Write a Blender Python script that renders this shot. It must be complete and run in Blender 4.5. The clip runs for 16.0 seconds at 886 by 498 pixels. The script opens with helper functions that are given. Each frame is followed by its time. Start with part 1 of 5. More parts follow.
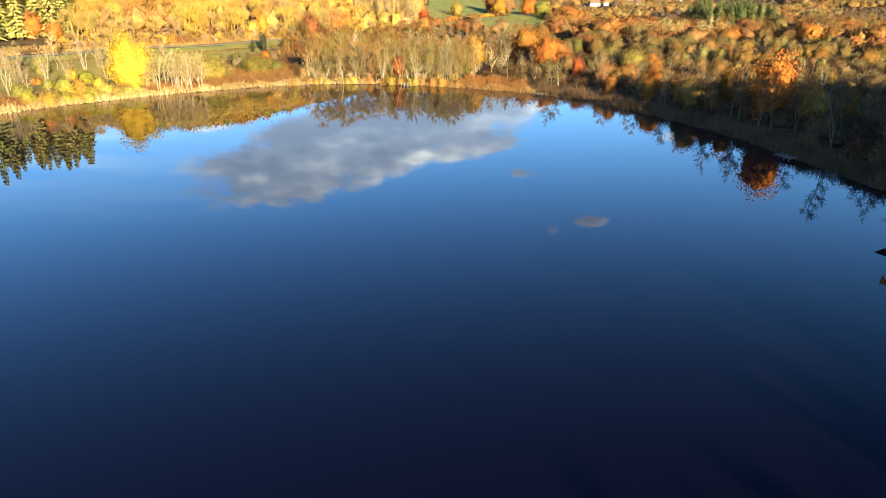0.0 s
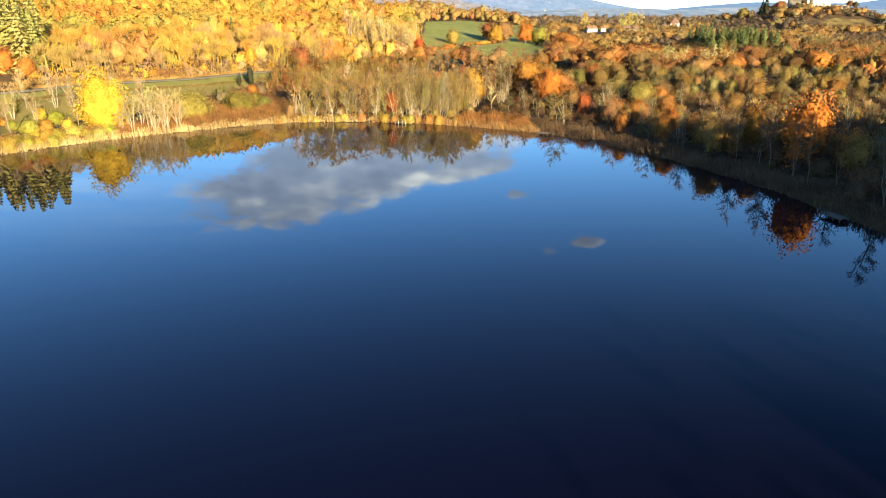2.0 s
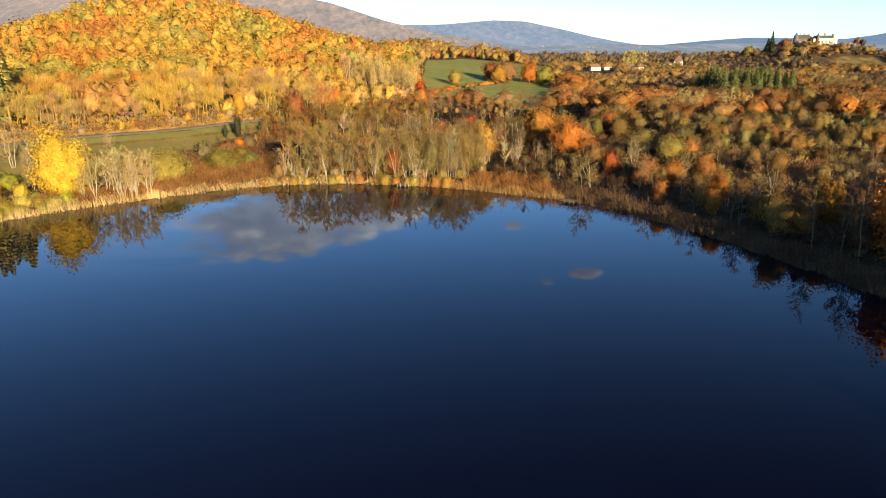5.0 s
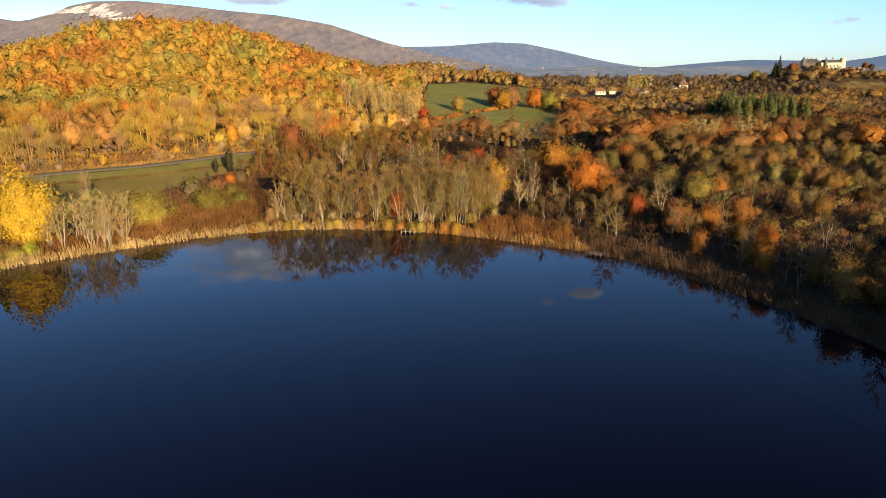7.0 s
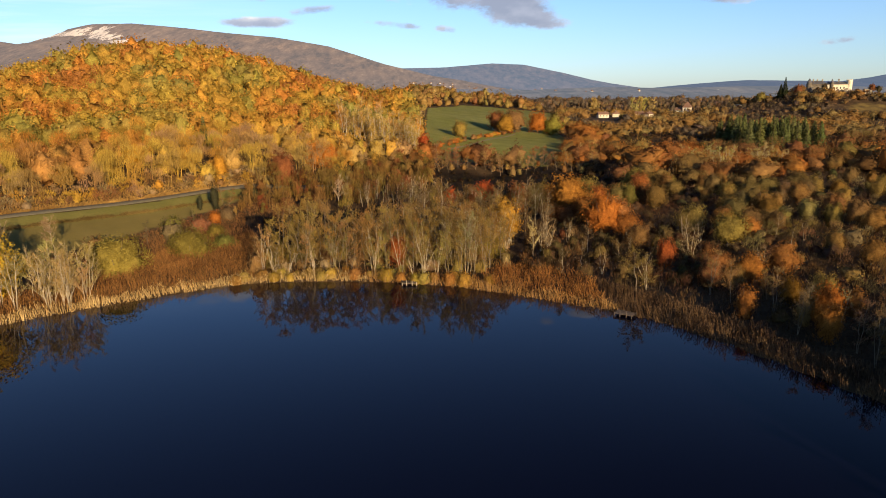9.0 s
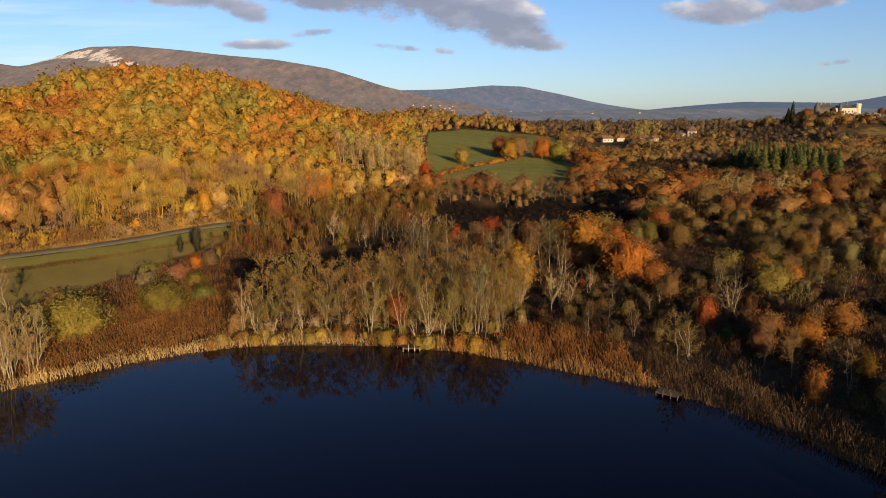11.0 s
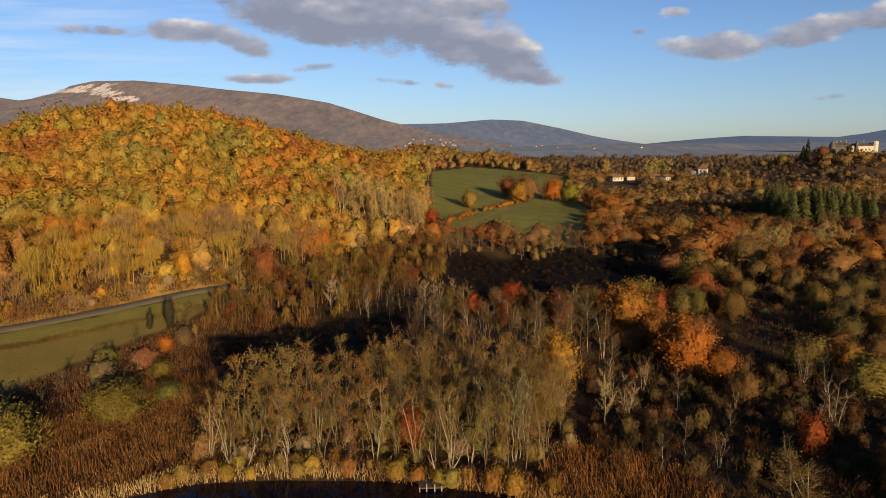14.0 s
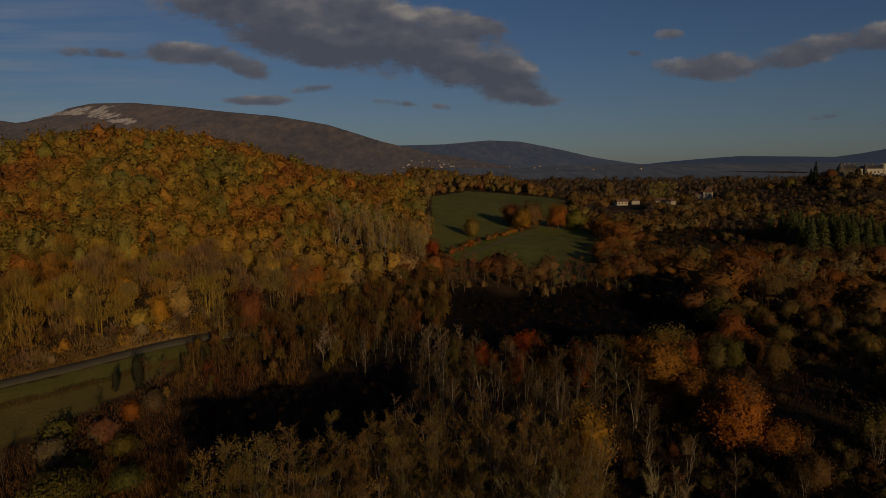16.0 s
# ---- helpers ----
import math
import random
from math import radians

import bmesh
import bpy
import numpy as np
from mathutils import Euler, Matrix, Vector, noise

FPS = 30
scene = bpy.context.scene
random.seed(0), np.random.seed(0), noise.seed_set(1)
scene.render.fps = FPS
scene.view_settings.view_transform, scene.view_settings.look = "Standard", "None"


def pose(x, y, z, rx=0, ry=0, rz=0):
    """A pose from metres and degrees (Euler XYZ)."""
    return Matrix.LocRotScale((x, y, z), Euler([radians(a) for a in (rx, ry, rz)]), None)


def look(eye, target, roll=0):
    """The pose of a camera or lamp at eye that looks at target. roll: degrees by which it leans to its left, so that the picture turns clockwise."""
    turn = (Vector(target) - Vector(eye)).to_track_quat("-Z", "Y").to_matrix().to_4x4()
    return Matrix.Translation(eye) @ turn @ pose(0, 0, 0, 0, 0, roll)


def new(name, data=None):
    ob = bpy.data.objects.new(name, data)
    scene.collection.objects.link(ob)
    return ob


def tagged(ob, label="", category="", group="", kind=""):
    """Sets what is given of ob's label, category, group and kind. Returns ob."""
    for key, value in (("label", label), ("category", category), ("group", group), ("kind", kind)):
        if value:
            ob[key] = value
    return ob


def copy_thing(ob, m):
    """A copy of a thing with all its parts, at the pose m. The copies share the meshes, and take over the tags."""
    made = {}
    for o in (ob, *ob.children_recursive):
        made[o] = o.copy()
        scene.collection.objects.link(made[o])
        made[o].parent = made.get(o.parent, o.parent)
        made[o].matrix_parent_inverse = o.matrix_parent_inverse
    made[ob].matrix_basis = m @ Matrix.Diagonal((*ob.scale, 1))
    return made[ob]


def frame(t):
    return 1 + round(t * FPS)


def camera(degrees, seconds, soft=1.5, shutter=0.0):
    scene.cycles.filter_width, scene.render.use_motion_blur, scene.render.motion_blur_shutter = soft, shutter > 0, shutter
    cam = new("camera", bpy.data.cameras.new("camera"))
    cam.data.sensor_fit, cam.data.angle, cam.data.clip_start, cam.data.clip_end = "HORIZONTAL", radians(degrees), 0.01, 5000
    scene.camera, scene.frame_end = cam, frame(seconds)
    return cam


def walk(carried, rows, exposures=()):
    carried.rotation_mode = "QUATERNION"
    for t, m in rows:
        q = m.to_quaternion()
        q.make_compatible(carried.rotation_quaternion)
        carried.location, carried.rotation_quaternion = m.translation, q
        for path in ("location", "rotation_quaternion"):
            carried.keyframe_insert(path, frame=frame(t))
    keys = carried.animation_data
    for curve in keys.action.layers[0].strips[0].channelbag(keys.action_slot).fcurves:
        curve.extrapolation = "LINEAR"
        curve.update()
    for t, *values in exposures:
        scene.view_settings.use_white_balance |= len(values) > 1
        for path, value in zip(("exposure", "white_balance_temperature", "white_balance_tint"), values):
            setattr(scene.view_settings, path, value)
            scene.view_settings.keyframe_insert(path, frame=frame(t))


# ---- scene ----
import functools

cam = camera(66.8, 16.0, soft=0.9)
METRES, EYE, TILT, LEAN, TURN = 147.0, 25.6, -20.6, 0.0, 0.0
ROWS = [
    (0.0, 0.0, 0.0, 0.0, 0.0, 0.0, -0.0),
    (0.5, -0.0, 0.0242, 0.0127, -0.06, 0.43, 0.13),
    (1.0, 0.0003, 0.0508, 0.0268, -0.11, 0.91, 0.21),
    (1.5, -0.0007, 0.0753, 0.0394, -0.2, 1.37, 0.28),
    (2.0, -0.0018, 0.1017, 0.0538, -0.26, 1.84, 0.38),
    (2.5, -0.0034, 0.1264, 0.068, -0.3, 2.23, 0.43),
    (3.0, -0.0056, 0.1535, 0.0829, -0.35, 2.69, 0.48),
    (3.5, -0.0078, 0.1787, 0.0967, -0.36, 3.14, 0.53),
    (6.0, -0.0257, 0.3147, 0.1716, -0.48, 5.38, 0.47),
    (6.5, -0.0283, 0.3408, 0.1863, -0.46, 5.77, 0.44),
    (7.0, -0.0317, 0.3688, 0.202, -0.47, 6.19, 0.41),
    (7.5, -0.0343, 0.395, 0.216, -0.46, 6.57, 0.44),
    (8.0, -0.0365, 0.4234, 0.2314, -0.48, 6.99, 0.5),
    (8.5, -0.0385, 0.4496, 0.2457, -0.5, 7.4, 0.55),
    (9.0, -0.0402, 0.4784, 0.2617, -0.54, 7.84, 0.6),
    (11.5, -0.0518, 0.622, 0.3408, -0.62, 10.03, 0.62),
    (12.0, -0.0565, 0.6516, 0.3577, -0.63, 10.5, 0.57),
    (12.5, -0.0605, 0.6783, 0.373, -0.63, 10.92, 0.58),
    (13.0, -0.0647, 0.7066, 0.3896, -0.65, 11.39, 0.56),
    (13.5, -0.0686, 0.7322, 0.4049, -0.66, 11.82, 0.59),
    (14.0, -0.0719, 0.7601, 0.4212, -0.65, 12.29, 0.6),
    (14.5, -0.0747, 0.786, 0.4365, -0.65, 12.72, 0.63),
    (15.0, -0.0773, 0.8145, 0.4529, -0.67, 13.21, 0.67),
    (15.5, -0.0793, 0.8411, 0.468, -0.69, 13.66, 0.71),
    (16.0, -0.0818, 0.8693, 0.4859, -0.78, 14.0, 0.82),
]
EXPOSURES = [(0.0, 2.4, 5720, -8), (3.5, 2.02, 5850, -5), (7.0, 1.24, 6330, 4), (9.0, 0.9, 6500, 7), (12.5, 0.45, 6700, 9), (15.4, 0.24, 6740, 9), (15.5, 0.1, 6740, 9), (15.6, -0.2, 6740, 9), (15.7, -0.53, 6740, 9), (15.85, -1.1, 6740, 9), (16.0, -1.8, 6700, 9)]
walk(cam, [(t, pose(0, 0, EYE, TILT, LEAN, TURN) @ pose(METRES * x, METRES * y, METRES * z, 90 + pitch, roll, yaw)) for t, x, y, z, yaw, pitch, roll in ROWS], EXPOSURES)

# ---- light: a low sun behind the camera, clear sky with a few clouds ----
SUN_EL = radians(11.2)
SUN_FROM = Vector((0.39, -0.92, 0)).normalized()
sun_dir = Vector((SUN_FROM.x * math.cos(SUN_EL), SUN_FROM.y * math.cos(SUN_EL), math.sin(SUN_EL)))
sun = new("sun", bpy.data.lights.new("sun", "SUN"))
sun.data.energy, sun.data.angle, sun.data.color = 5.0, radians(0.6), (1.0, 0.725, 0.42)
sun.matrix_world = look((0, 0, 300), Vector((0, 0, 300)) - sun_dir)


def node(nt, kind, **sets):
    n = nt.nodes.new(kind)
    for k, v in sets.items():
        if k in n.inputs:
            n.inputs[k].default_value = v
    return n


def calc(nt, op, a, b=None, c=None, clamp=False):
    n = nt.nodes.new("ShaderNodeMath")
    n.operation, n.use_clamp = op, clamp
    for i, v in enumerate((a, b, c)):
        if v is None:
            continue
        if isinstance(v, (int, float)):
            n.inputs[i].default_value = v
        else:
            nt.links.new(v, n.inputs[i])
    return n.outputs[0]


def ramp(nt, fac, stops):
    n = nt.nodes.new("ShaderNodeValToRGB")
    while len(n.color_ramp.elements) < len(stops):
        n.color_ramp.elements.new(0.5)
    for e, (p, c) in zip(n.color_ramp.elements, stops):
        e.position, e.color = p, (*c, 1) if len(c) == 3 else c
    nt.links.new(fac, n.inputs[0])
    return n.outputs[0]


def mixrgb(nt, fac, a, b, mode="MIX"):
    n = nt.nodes.new("ShaderNodeMix")
    n.data_type, n.blend_type = "RGBA", mode
    for sock, v in ((n.inputs[0], fac), (n.inputs[6], a), (n.inputs[7], b)):
        if isinstance(v, (int, float)):
            sock.default_value = v
        elif isinstance(v, tuple):
            sock.default_value = (*v, 1)
        else:
            nt.links.new(v, sock)
    return n.outputs[2]


def make_world():
    w = bpy.data.worlds.new("sky")
    scene.world = w
    w.use_nodes = True
    nt = w.node_tree
    nt.nodes.clear()
    sky = nt.nodes.new("ShaderNodeTexSky")
    sky.sky_type, sky.sun_disc = "NISHITA", False
    sky.sun_elevation = SUN_EL
    sky.sun_rotation = math.atan2(SUN_FROM.x, SUN_FROM.y)
    sky.altitude, sky.air_density, sky.dust_density, sky.ozone_density = 300, 1.0, 0.5, 4.0
    blue = mixrgb(nt, 1.0, sky.outputs[0], (0.93, 0.925, 1.09), "MULTIPLY")
    tc = nt.nodes.new("ShaderNodeTexCoord")
    sep = nt.nodes.new("ShaderNodeSeparateXYZ")
    nt.links.new(tc.outputs["Generated"], sep.inputs[0])
    ahead = calc(nt, "MAXIMUM", sep.outputs[1], 0.05)
    u = calc(nt, "DIVIDE", sep.outputs[0], ahead)
    v = calc(nt, "DIVIDE", sep.outputs[2], ahead)
    # the high sky is deepest square to the sun
    dot = nt.nodes.new("ShaderNodeVectorMath")
    dot.operation = "DOT_PRODUCT"
    dot.inputs[1].default_value = sun_dir
    nt.links.new(tc.outputs["Generated"], dot.inputs[0])
    square = calc(nt, "SUBTRACT", 1.0, calc(nt, "MULTIPLY", dot.outputs["Value"], dot.outputs["Value"]))
    high = nt.nodes.new("ShaderNodeMapRange")
    high.interpolation_type = "SMOOTHSTEP"
    nt.links.new(sep.outputs[2], high.inputs[0])
    high.inputs[1].default_value, high.inputs[2].default_value = 0.12, 0.62
    deep = calc(nt, "SUBTRACT", 1.0, calc(nt, "MULTIPLY", calc(nt, "MULTIPLY", calc(nt, "POWER", square, 1.6), high.outputs[0]), 0.86))
    deeper = nt.nodes.new("ShaderNodeVectorMath")
    deeper.operation = "SCALE"
    nt.links.new(blue, deeper.inputs[0])
    nt.links.new(deep, deeper.inputs["Scale"])
    blue = deeper.outputs[0]
    grey = nt.nodes.new("ShaderNodeRGBToBW")
    nt.links.new(blue, grey.inputs[0])
    pale = nt.nodes.new("ShaderNodeVectorMath")
    pale.operation = "SCALE"
    pale.inputs[0].default_value = (0.95, 1.0, 1.05)
    nt.links.new(grey.outputs[0], pale.inputs["Scale"])
    low = calc(nt, "MULTIPLY", calc(nt, "POWER", 2.718, calc(nt, "MULTIPLY", calc(nt, "MAXIMUM", sep.outputs[2], 0.0), -5.5)), 0.2)
    blue = mixrgb(nt, low, blue, pale.outputs[0])
    com = nt.nodes.new("ShaderNodeCombineXYZ")
    nt.links.new(u, com.inputs[0])
    nt.links.new(calc(nt, "MULTIPLY", v, 1.9), com.inputs[1])
    big = node(nt, "ShaderNodeTexNoise", Scale=11.0, Detail=7.0, Roughness=0.62)
    nt.links.new(com.outputs[0], big.inputs["Vector"])
    # each cloud: middle (across, up), half width, half height, slant, weight
    large = [(-0.23, 0.243, 0.135, 0.036, -0.12, 1.0), (-0.09, 0.203, 0.12, 0.038, -0.22, 1.0), (-0.20, 0.198, 0.085, 0.026, -0.15, 1.0), (-0.16, 0.18, 0.075, 0.018, -0.12, 1.0), (0.02, 0.178, 0.085, 0.036, -0.22, 1.0), (0.095, 0.140, 0.058, 0.026, -0.30, 1.0),
             (0.03, 0.212, 0.070, 0.014, -0.10, 0.9), (0.15, 0.107, 0.038, 0.009, -0.10, 0.8), (-0.34, 0.172, 0.055, 0.011, -0.06, 0.85), (-0.275, 0.157, 0.040, 0.012, -0.30, 0.85),
             (0.42, 0.149, 0.070, 0.013, 0.05, 0.9), (0.55, 0.170, 0.095, 0.014, 0.20, 0.95), (0.68, 0.192, 0.090, 0.014, 0.15, 0.85)]
    small = [(-0.25, 0.105, 0.050, 0.007, 0.0, 0.8), (-0.175, 0.120, 0.030, 0.006, 0.1, 0.6), (-0.05, 0.100, 0.034, 0.005, -0.1, 0.6), (0.020, 0.094, 0.018, 0.005, -0.1, 0.6), (-0.48, 0.173, 0.070, 0.008, -0.05, 0.6),
             (0.585, 0.076, 0.030, 0.005, 0.1, 0.55), (0.231, 0.329, 0.024, 0.009, 0.0, 0.8), (0.17, 0.344, 0.014, 0.008, 0.0, 0.6), (0.30, 0.168, 0.012, 0.005, 0.0, 0.6),
             (0.120, 0.252, 0.016, 0.007, 0.0, 0.6), (0.35, 0.195, 0.018, 0.008, 0.0, 0.5), (0.70, 0.07, 0.04, 0.009, 0.2, 0.7)]
    total, tops = None, None
    large = [(cu, cv, hw * 1.12, hh * 1.4, slant, weight) for cu, cv, hw, hh, slant, weight in large]
    for cu, cv, hw, hh, slant, weight in large + small:
        du = calc(nt, "SUBTRACT", u, cu)
        dv = calc(nt, "DIVIDE", calc(nt, "SUBTRACT", calc(nt, "SUBTRACT", v, cv), calc(nt, "MULTIPLY", du, slant)), hh)
        r = calc(nt, "ADD", calc(nt, "POWER", calc(nt, "ABSOLUTE", calc(nt, "DIVIDE", du, hw)), 2.0), calc(nt, "MULTIPLY", dv, dv))
        f = calc(nt, "MULTIPLY", calc(nt, "SUBTRACT", 1.7, r, clamp=False), weight)
        f = calc(nt, "MAXIMUM", f, -0.6)
        # how high in its own cloud a point lies
        own = calc(nt, "MULTIPLY", calc(nt, "MAXIMUM", f, 0.0), dv)
        tops = own if tops is None else calc(nt, "ADD", tops, own)
        total = f if total is None else calc(nt, "MAXIMUM", total, f)
    n1 = calc(nt, "MULTIPLY", calc(nt, "SUBTRACT", big.outputs[0], 0.52), 3.0)
    fine = node(nt, "ShaderNodeTexNoise", Scale=42.0, Detail=5.0, Roughness=0.6)
    nt.links.new(com.outputs[0], fine.inputs["Vector"])
    n1 = calc(nt, "ADD", n1, calc(nt, "MULTIPLY", calc(nt, "SUBTRACT", fine.outputs[0], 0.5), 1.0))
    dens = calc(nt, "ADD", calc(nt, "MULTIPLY", total, 0.8), n1)
    mask = nt.nodes.new("ShaderNodeMapRange")
    mask.interpolation_type = "SMOOTHSTEP"
    nt.links.new(dens, mask.inputs[0])
    mask.inputs[1].default_value, mask.inputs[2].default_value, mask.inputs[3].default_value, mask.inputs[4].default_value = 0.08, 0.85, 0.0, 0.95
    # lit rims, grey bellies
    shift = nt.nodes.new("ShaderNodeVectorMath")
    shift.operation = "ADD"
    shift.inputs[1].default_value = (0.016, 0.022, 0.0)
    nt.links.new(com.outputs[0], shift.inputs[0])
    toward = node(nt, "ShaderNodeTexNoise", Scale=11.0, Detail=3.0, Roughness=0.5)
    nt.links.new(shift.outputs[0], toward.inputs["Vector"])
    here = node(nt, "ShaderNodeTexNoise", Scale=11.0, Detail=3.0, Roughness=0.5)
    nt.links.new(com.outputs[0], here.inputs["Vector"])
    facing = calc(nt, "MULTIPLY", calc(nt, "SUBTRACT", here.outputs[0], toward.outputs[0]), 1.7)
    lit = node(nt, "ShaderNodeTexNoise", Scale=16.0, Detail=5.0, Roughness=0.55)
    nt.links.new(com.outputs[0], lit.inputs["Vector"])
    shade = calc(nt, "ADD", calc(nt, "ADD", calc(nt, "MULTIPLY", dens, -0.24), calc(nt, "MULTIPLY", lit.outputs[0], 0.95)), facing)
    shade = calc(nt, "ADD", shade, calc(nt, "MULTIPLY", calc(nt, "MINIMUM", calc(nt, "MAXIMUM", tops, -1.0), 1.3), 0.24))
    ccol = ramp(nt, shade, [(0.0, (1.75, 1.9, 2.5)), (0.36, (2.4, 2.5, 3.1)), (0.62, (3.6, 3.5, 3.8)), (0.92, (6.6, 6.0, 5.5))])
    # thin high streaks towards the left
    streak = node(nt, "ShaderNodeTexNoise", Scale=3.0, Detail=4.0, Roughness=0.6)
    com2 = nt.nodes.new("ShaderNodeCombineXYZ")
    nt.links.new(u, com2.inputs[0])
    nt.links.new(calc(nt, "MULTIPLY", v, 14.0), com2.inputs[1])
    nt.links.new(com2.outputs[0], streak.inputs["Vector"])
    left = calc(nt, "MULTIPLY", calc(nt, "SUBTRACT", -0.15, u, clamp=True), 2.2, clamp=True)
    thin = calc(nt, "MULTIPLY", calc(nt, "MULTIPLY", calc(nt, "SUBTRACT", streak.outputs[0], 0.42, clamp=True), 3.0, clamp=True), left)
    thin = calc(nt, "MULTIPLY", thin, calc(nt, "MULTIPLY", calc(nt, "SUBTRACT", 0.34, v, clamp=True), 8.0, clamp=True))
    col = mixrgb(nt, calc(nt, "MULTIPLY", thin, 0.42), blue, (5.8, 6.0, 6.4))
    col = mixrgb(nt, mask.outputs[0], col, ccol)
    bg = nt.nodes.new("ShaderNodeBackground")
    bg.inputs[1].default_value = 0.113
    out = nt.nodes.new("ShaderNodeOutputWorld")
    nt.links.new(col, bg.inputs[0])
    nt.links.new(bg.outputs[0], out.inputs[0])


make_world()


# ---- materials ----
def material(name):
    m = bpy.data.materials.new(name)
    m.use_nodes = True
    nt = m.node_tree
    nt.nodes.clear()
    out = nt.nodes.new("ShaderNodeOutputMaterial")
    return m, nt, out


def noise_at(nt, scale, detail=4.0, rough=0.55, coords="Object"):
    tc = nt.nodes.new("ShaderNodeTexCoord")
    n = node(nt, "ShaderNodeTexNoise", Scale=scale, Detail=detail, Roughness=rough)
    nt.links.new(tc.outputs[coords], n.inputs["Vector"])
    return n.outputs[0]


def leaf_material(name, tinted):
    """Foliage: its colour comes from the object, or in joined woods from each tree's own tint."""
    m, nt, out = material(name)
    if tinted:
        a = nt.nodes.new("ShaderNodeAttribute")
        a.attribute_name = "tint"
        base = a.outputs["Color"]
    else:
        base = nt.nodes.new("ShaderNodeObjectInfo").outputs["Color"]
    isl = nt.nodes.new("ShaderNodeNewGeometry").outputs["Random Per Island"]
    lo, hi = (0.78, 1.22) if tinted else (0.76, 1.24)
    vary = ramp(nt, isl, [(0.0, (lo, lo, lo * 0.95)), (0.5, (1.0, 1.0, 1.0)), (1.0, (hi, hi, hi * 0.93))])
    col = mixrgb(nt, 1.0, base, vary, "MULTIPLY")
    patch = ramp(nt, noise_at(nt, 0.35 if not tinted else 0.12), [(0.35, (0.84, 0.82, 0.84)), (0.65, (1.12, 1.1, 1.06))])
    col = mixrgb(nt, 1.0, col, patch, "MULTIPLY")
    tufts = noise_at(nt, 1.3, 6.0, 0.75)
    col = mixrgb(nt, 1.0, col, ramp(nt, tufts, [(0.36, (0.78, 0.76, 0.76)), (0.62, (1.14, 1.14, 1.12))]), "MULTIPLY")
    d = nt.nodes.new("ShaderNodeBsdfDiffuse")
    t = nt.nodes.new("ShaderNodeBsdfTranslucent")
    bp = node(nt, "ShaderNodeBump", Strength=0.6, Distance=0.5)
    nt.links.new(tufts, bp.inputs["Height"])
    nt.links.new(bp.outputs[0], d.inputs["Normal"])
    nt.links.new(col, d.inputs[0])
    nt.links.new(col, t.inputs[0])
    mx = nt.nodes.new("ShaderNodeMixShader")
    mx.inputs[0].default_value = 0.27
    nt.links.new(d.outputs[0], mx.inputs[1])
    nt.links.new(t.outputs[0], mx.inputs[2])
    nt.links.new(mx.outputs[0], out.inputs[0])
    return m


def plain_material(name, lo, hi, scale, rough=0.85, bump=0.3, detail=5.0, metal=0.0):
    m, nt, out = material(name)
    b = nt.nodes.new("ShaderNodeBsdfPrincipled")
    n1 = noise_at(nt, scale, detail)
    n2 = noise_at(nt, scale * 0.13, 3.0)
    col = ramp(nt, calc(nt, "ADD", calc(nt, "MULTIPLY", n1, 0.6), calc(nt, "MULTIPLY", n2, 0.4)), [(0.35, lo), (0.65, hi)])
    nt.links.new(col, b.inputs["Base Color"])
    b.inputs["Roughness"].default_value, b.inputs["Metallic"].default_value = rough, metal
    if bump:
        bp = node(nt, "ShaderNodeBump", Strength=bump, Distance=0.05)
        nt.links.new(n1, bp.inputs["Height"])
        nt.links.new(bp.outputs[0], b.inputs["Normal"])
    nt.links.new(b.outputs[0], out.inputs[0])
    return m


def water_material():
    m, nt, out = material("lake_water")
    b = nt.nodes.new("ShaderNodeBsdfPrincipled")
    b.inputs["Base Color"].default_value = (0.0022, 0.0021, 0.0076, 1)
    b.inputs["Roughness"].default_value = 0.015
    b.inputs["IOR"].default_value = 1.208
    b.inputs["Specular Tint"].default_value = (1.0, 0.72, 1.0, 1)
    bp = node(nt, "ShaderNodeBump", Strength=0.012, Distance=0.05)
    nt.links.new(noise_at(nt, 0.9, 3.0), bp.inputs["Height"])
    nt.links.new(bp.outputs[0], b.inputs["Normal"])
    nt.links.new(b.outputs[0], out.inputs[0])
    return m


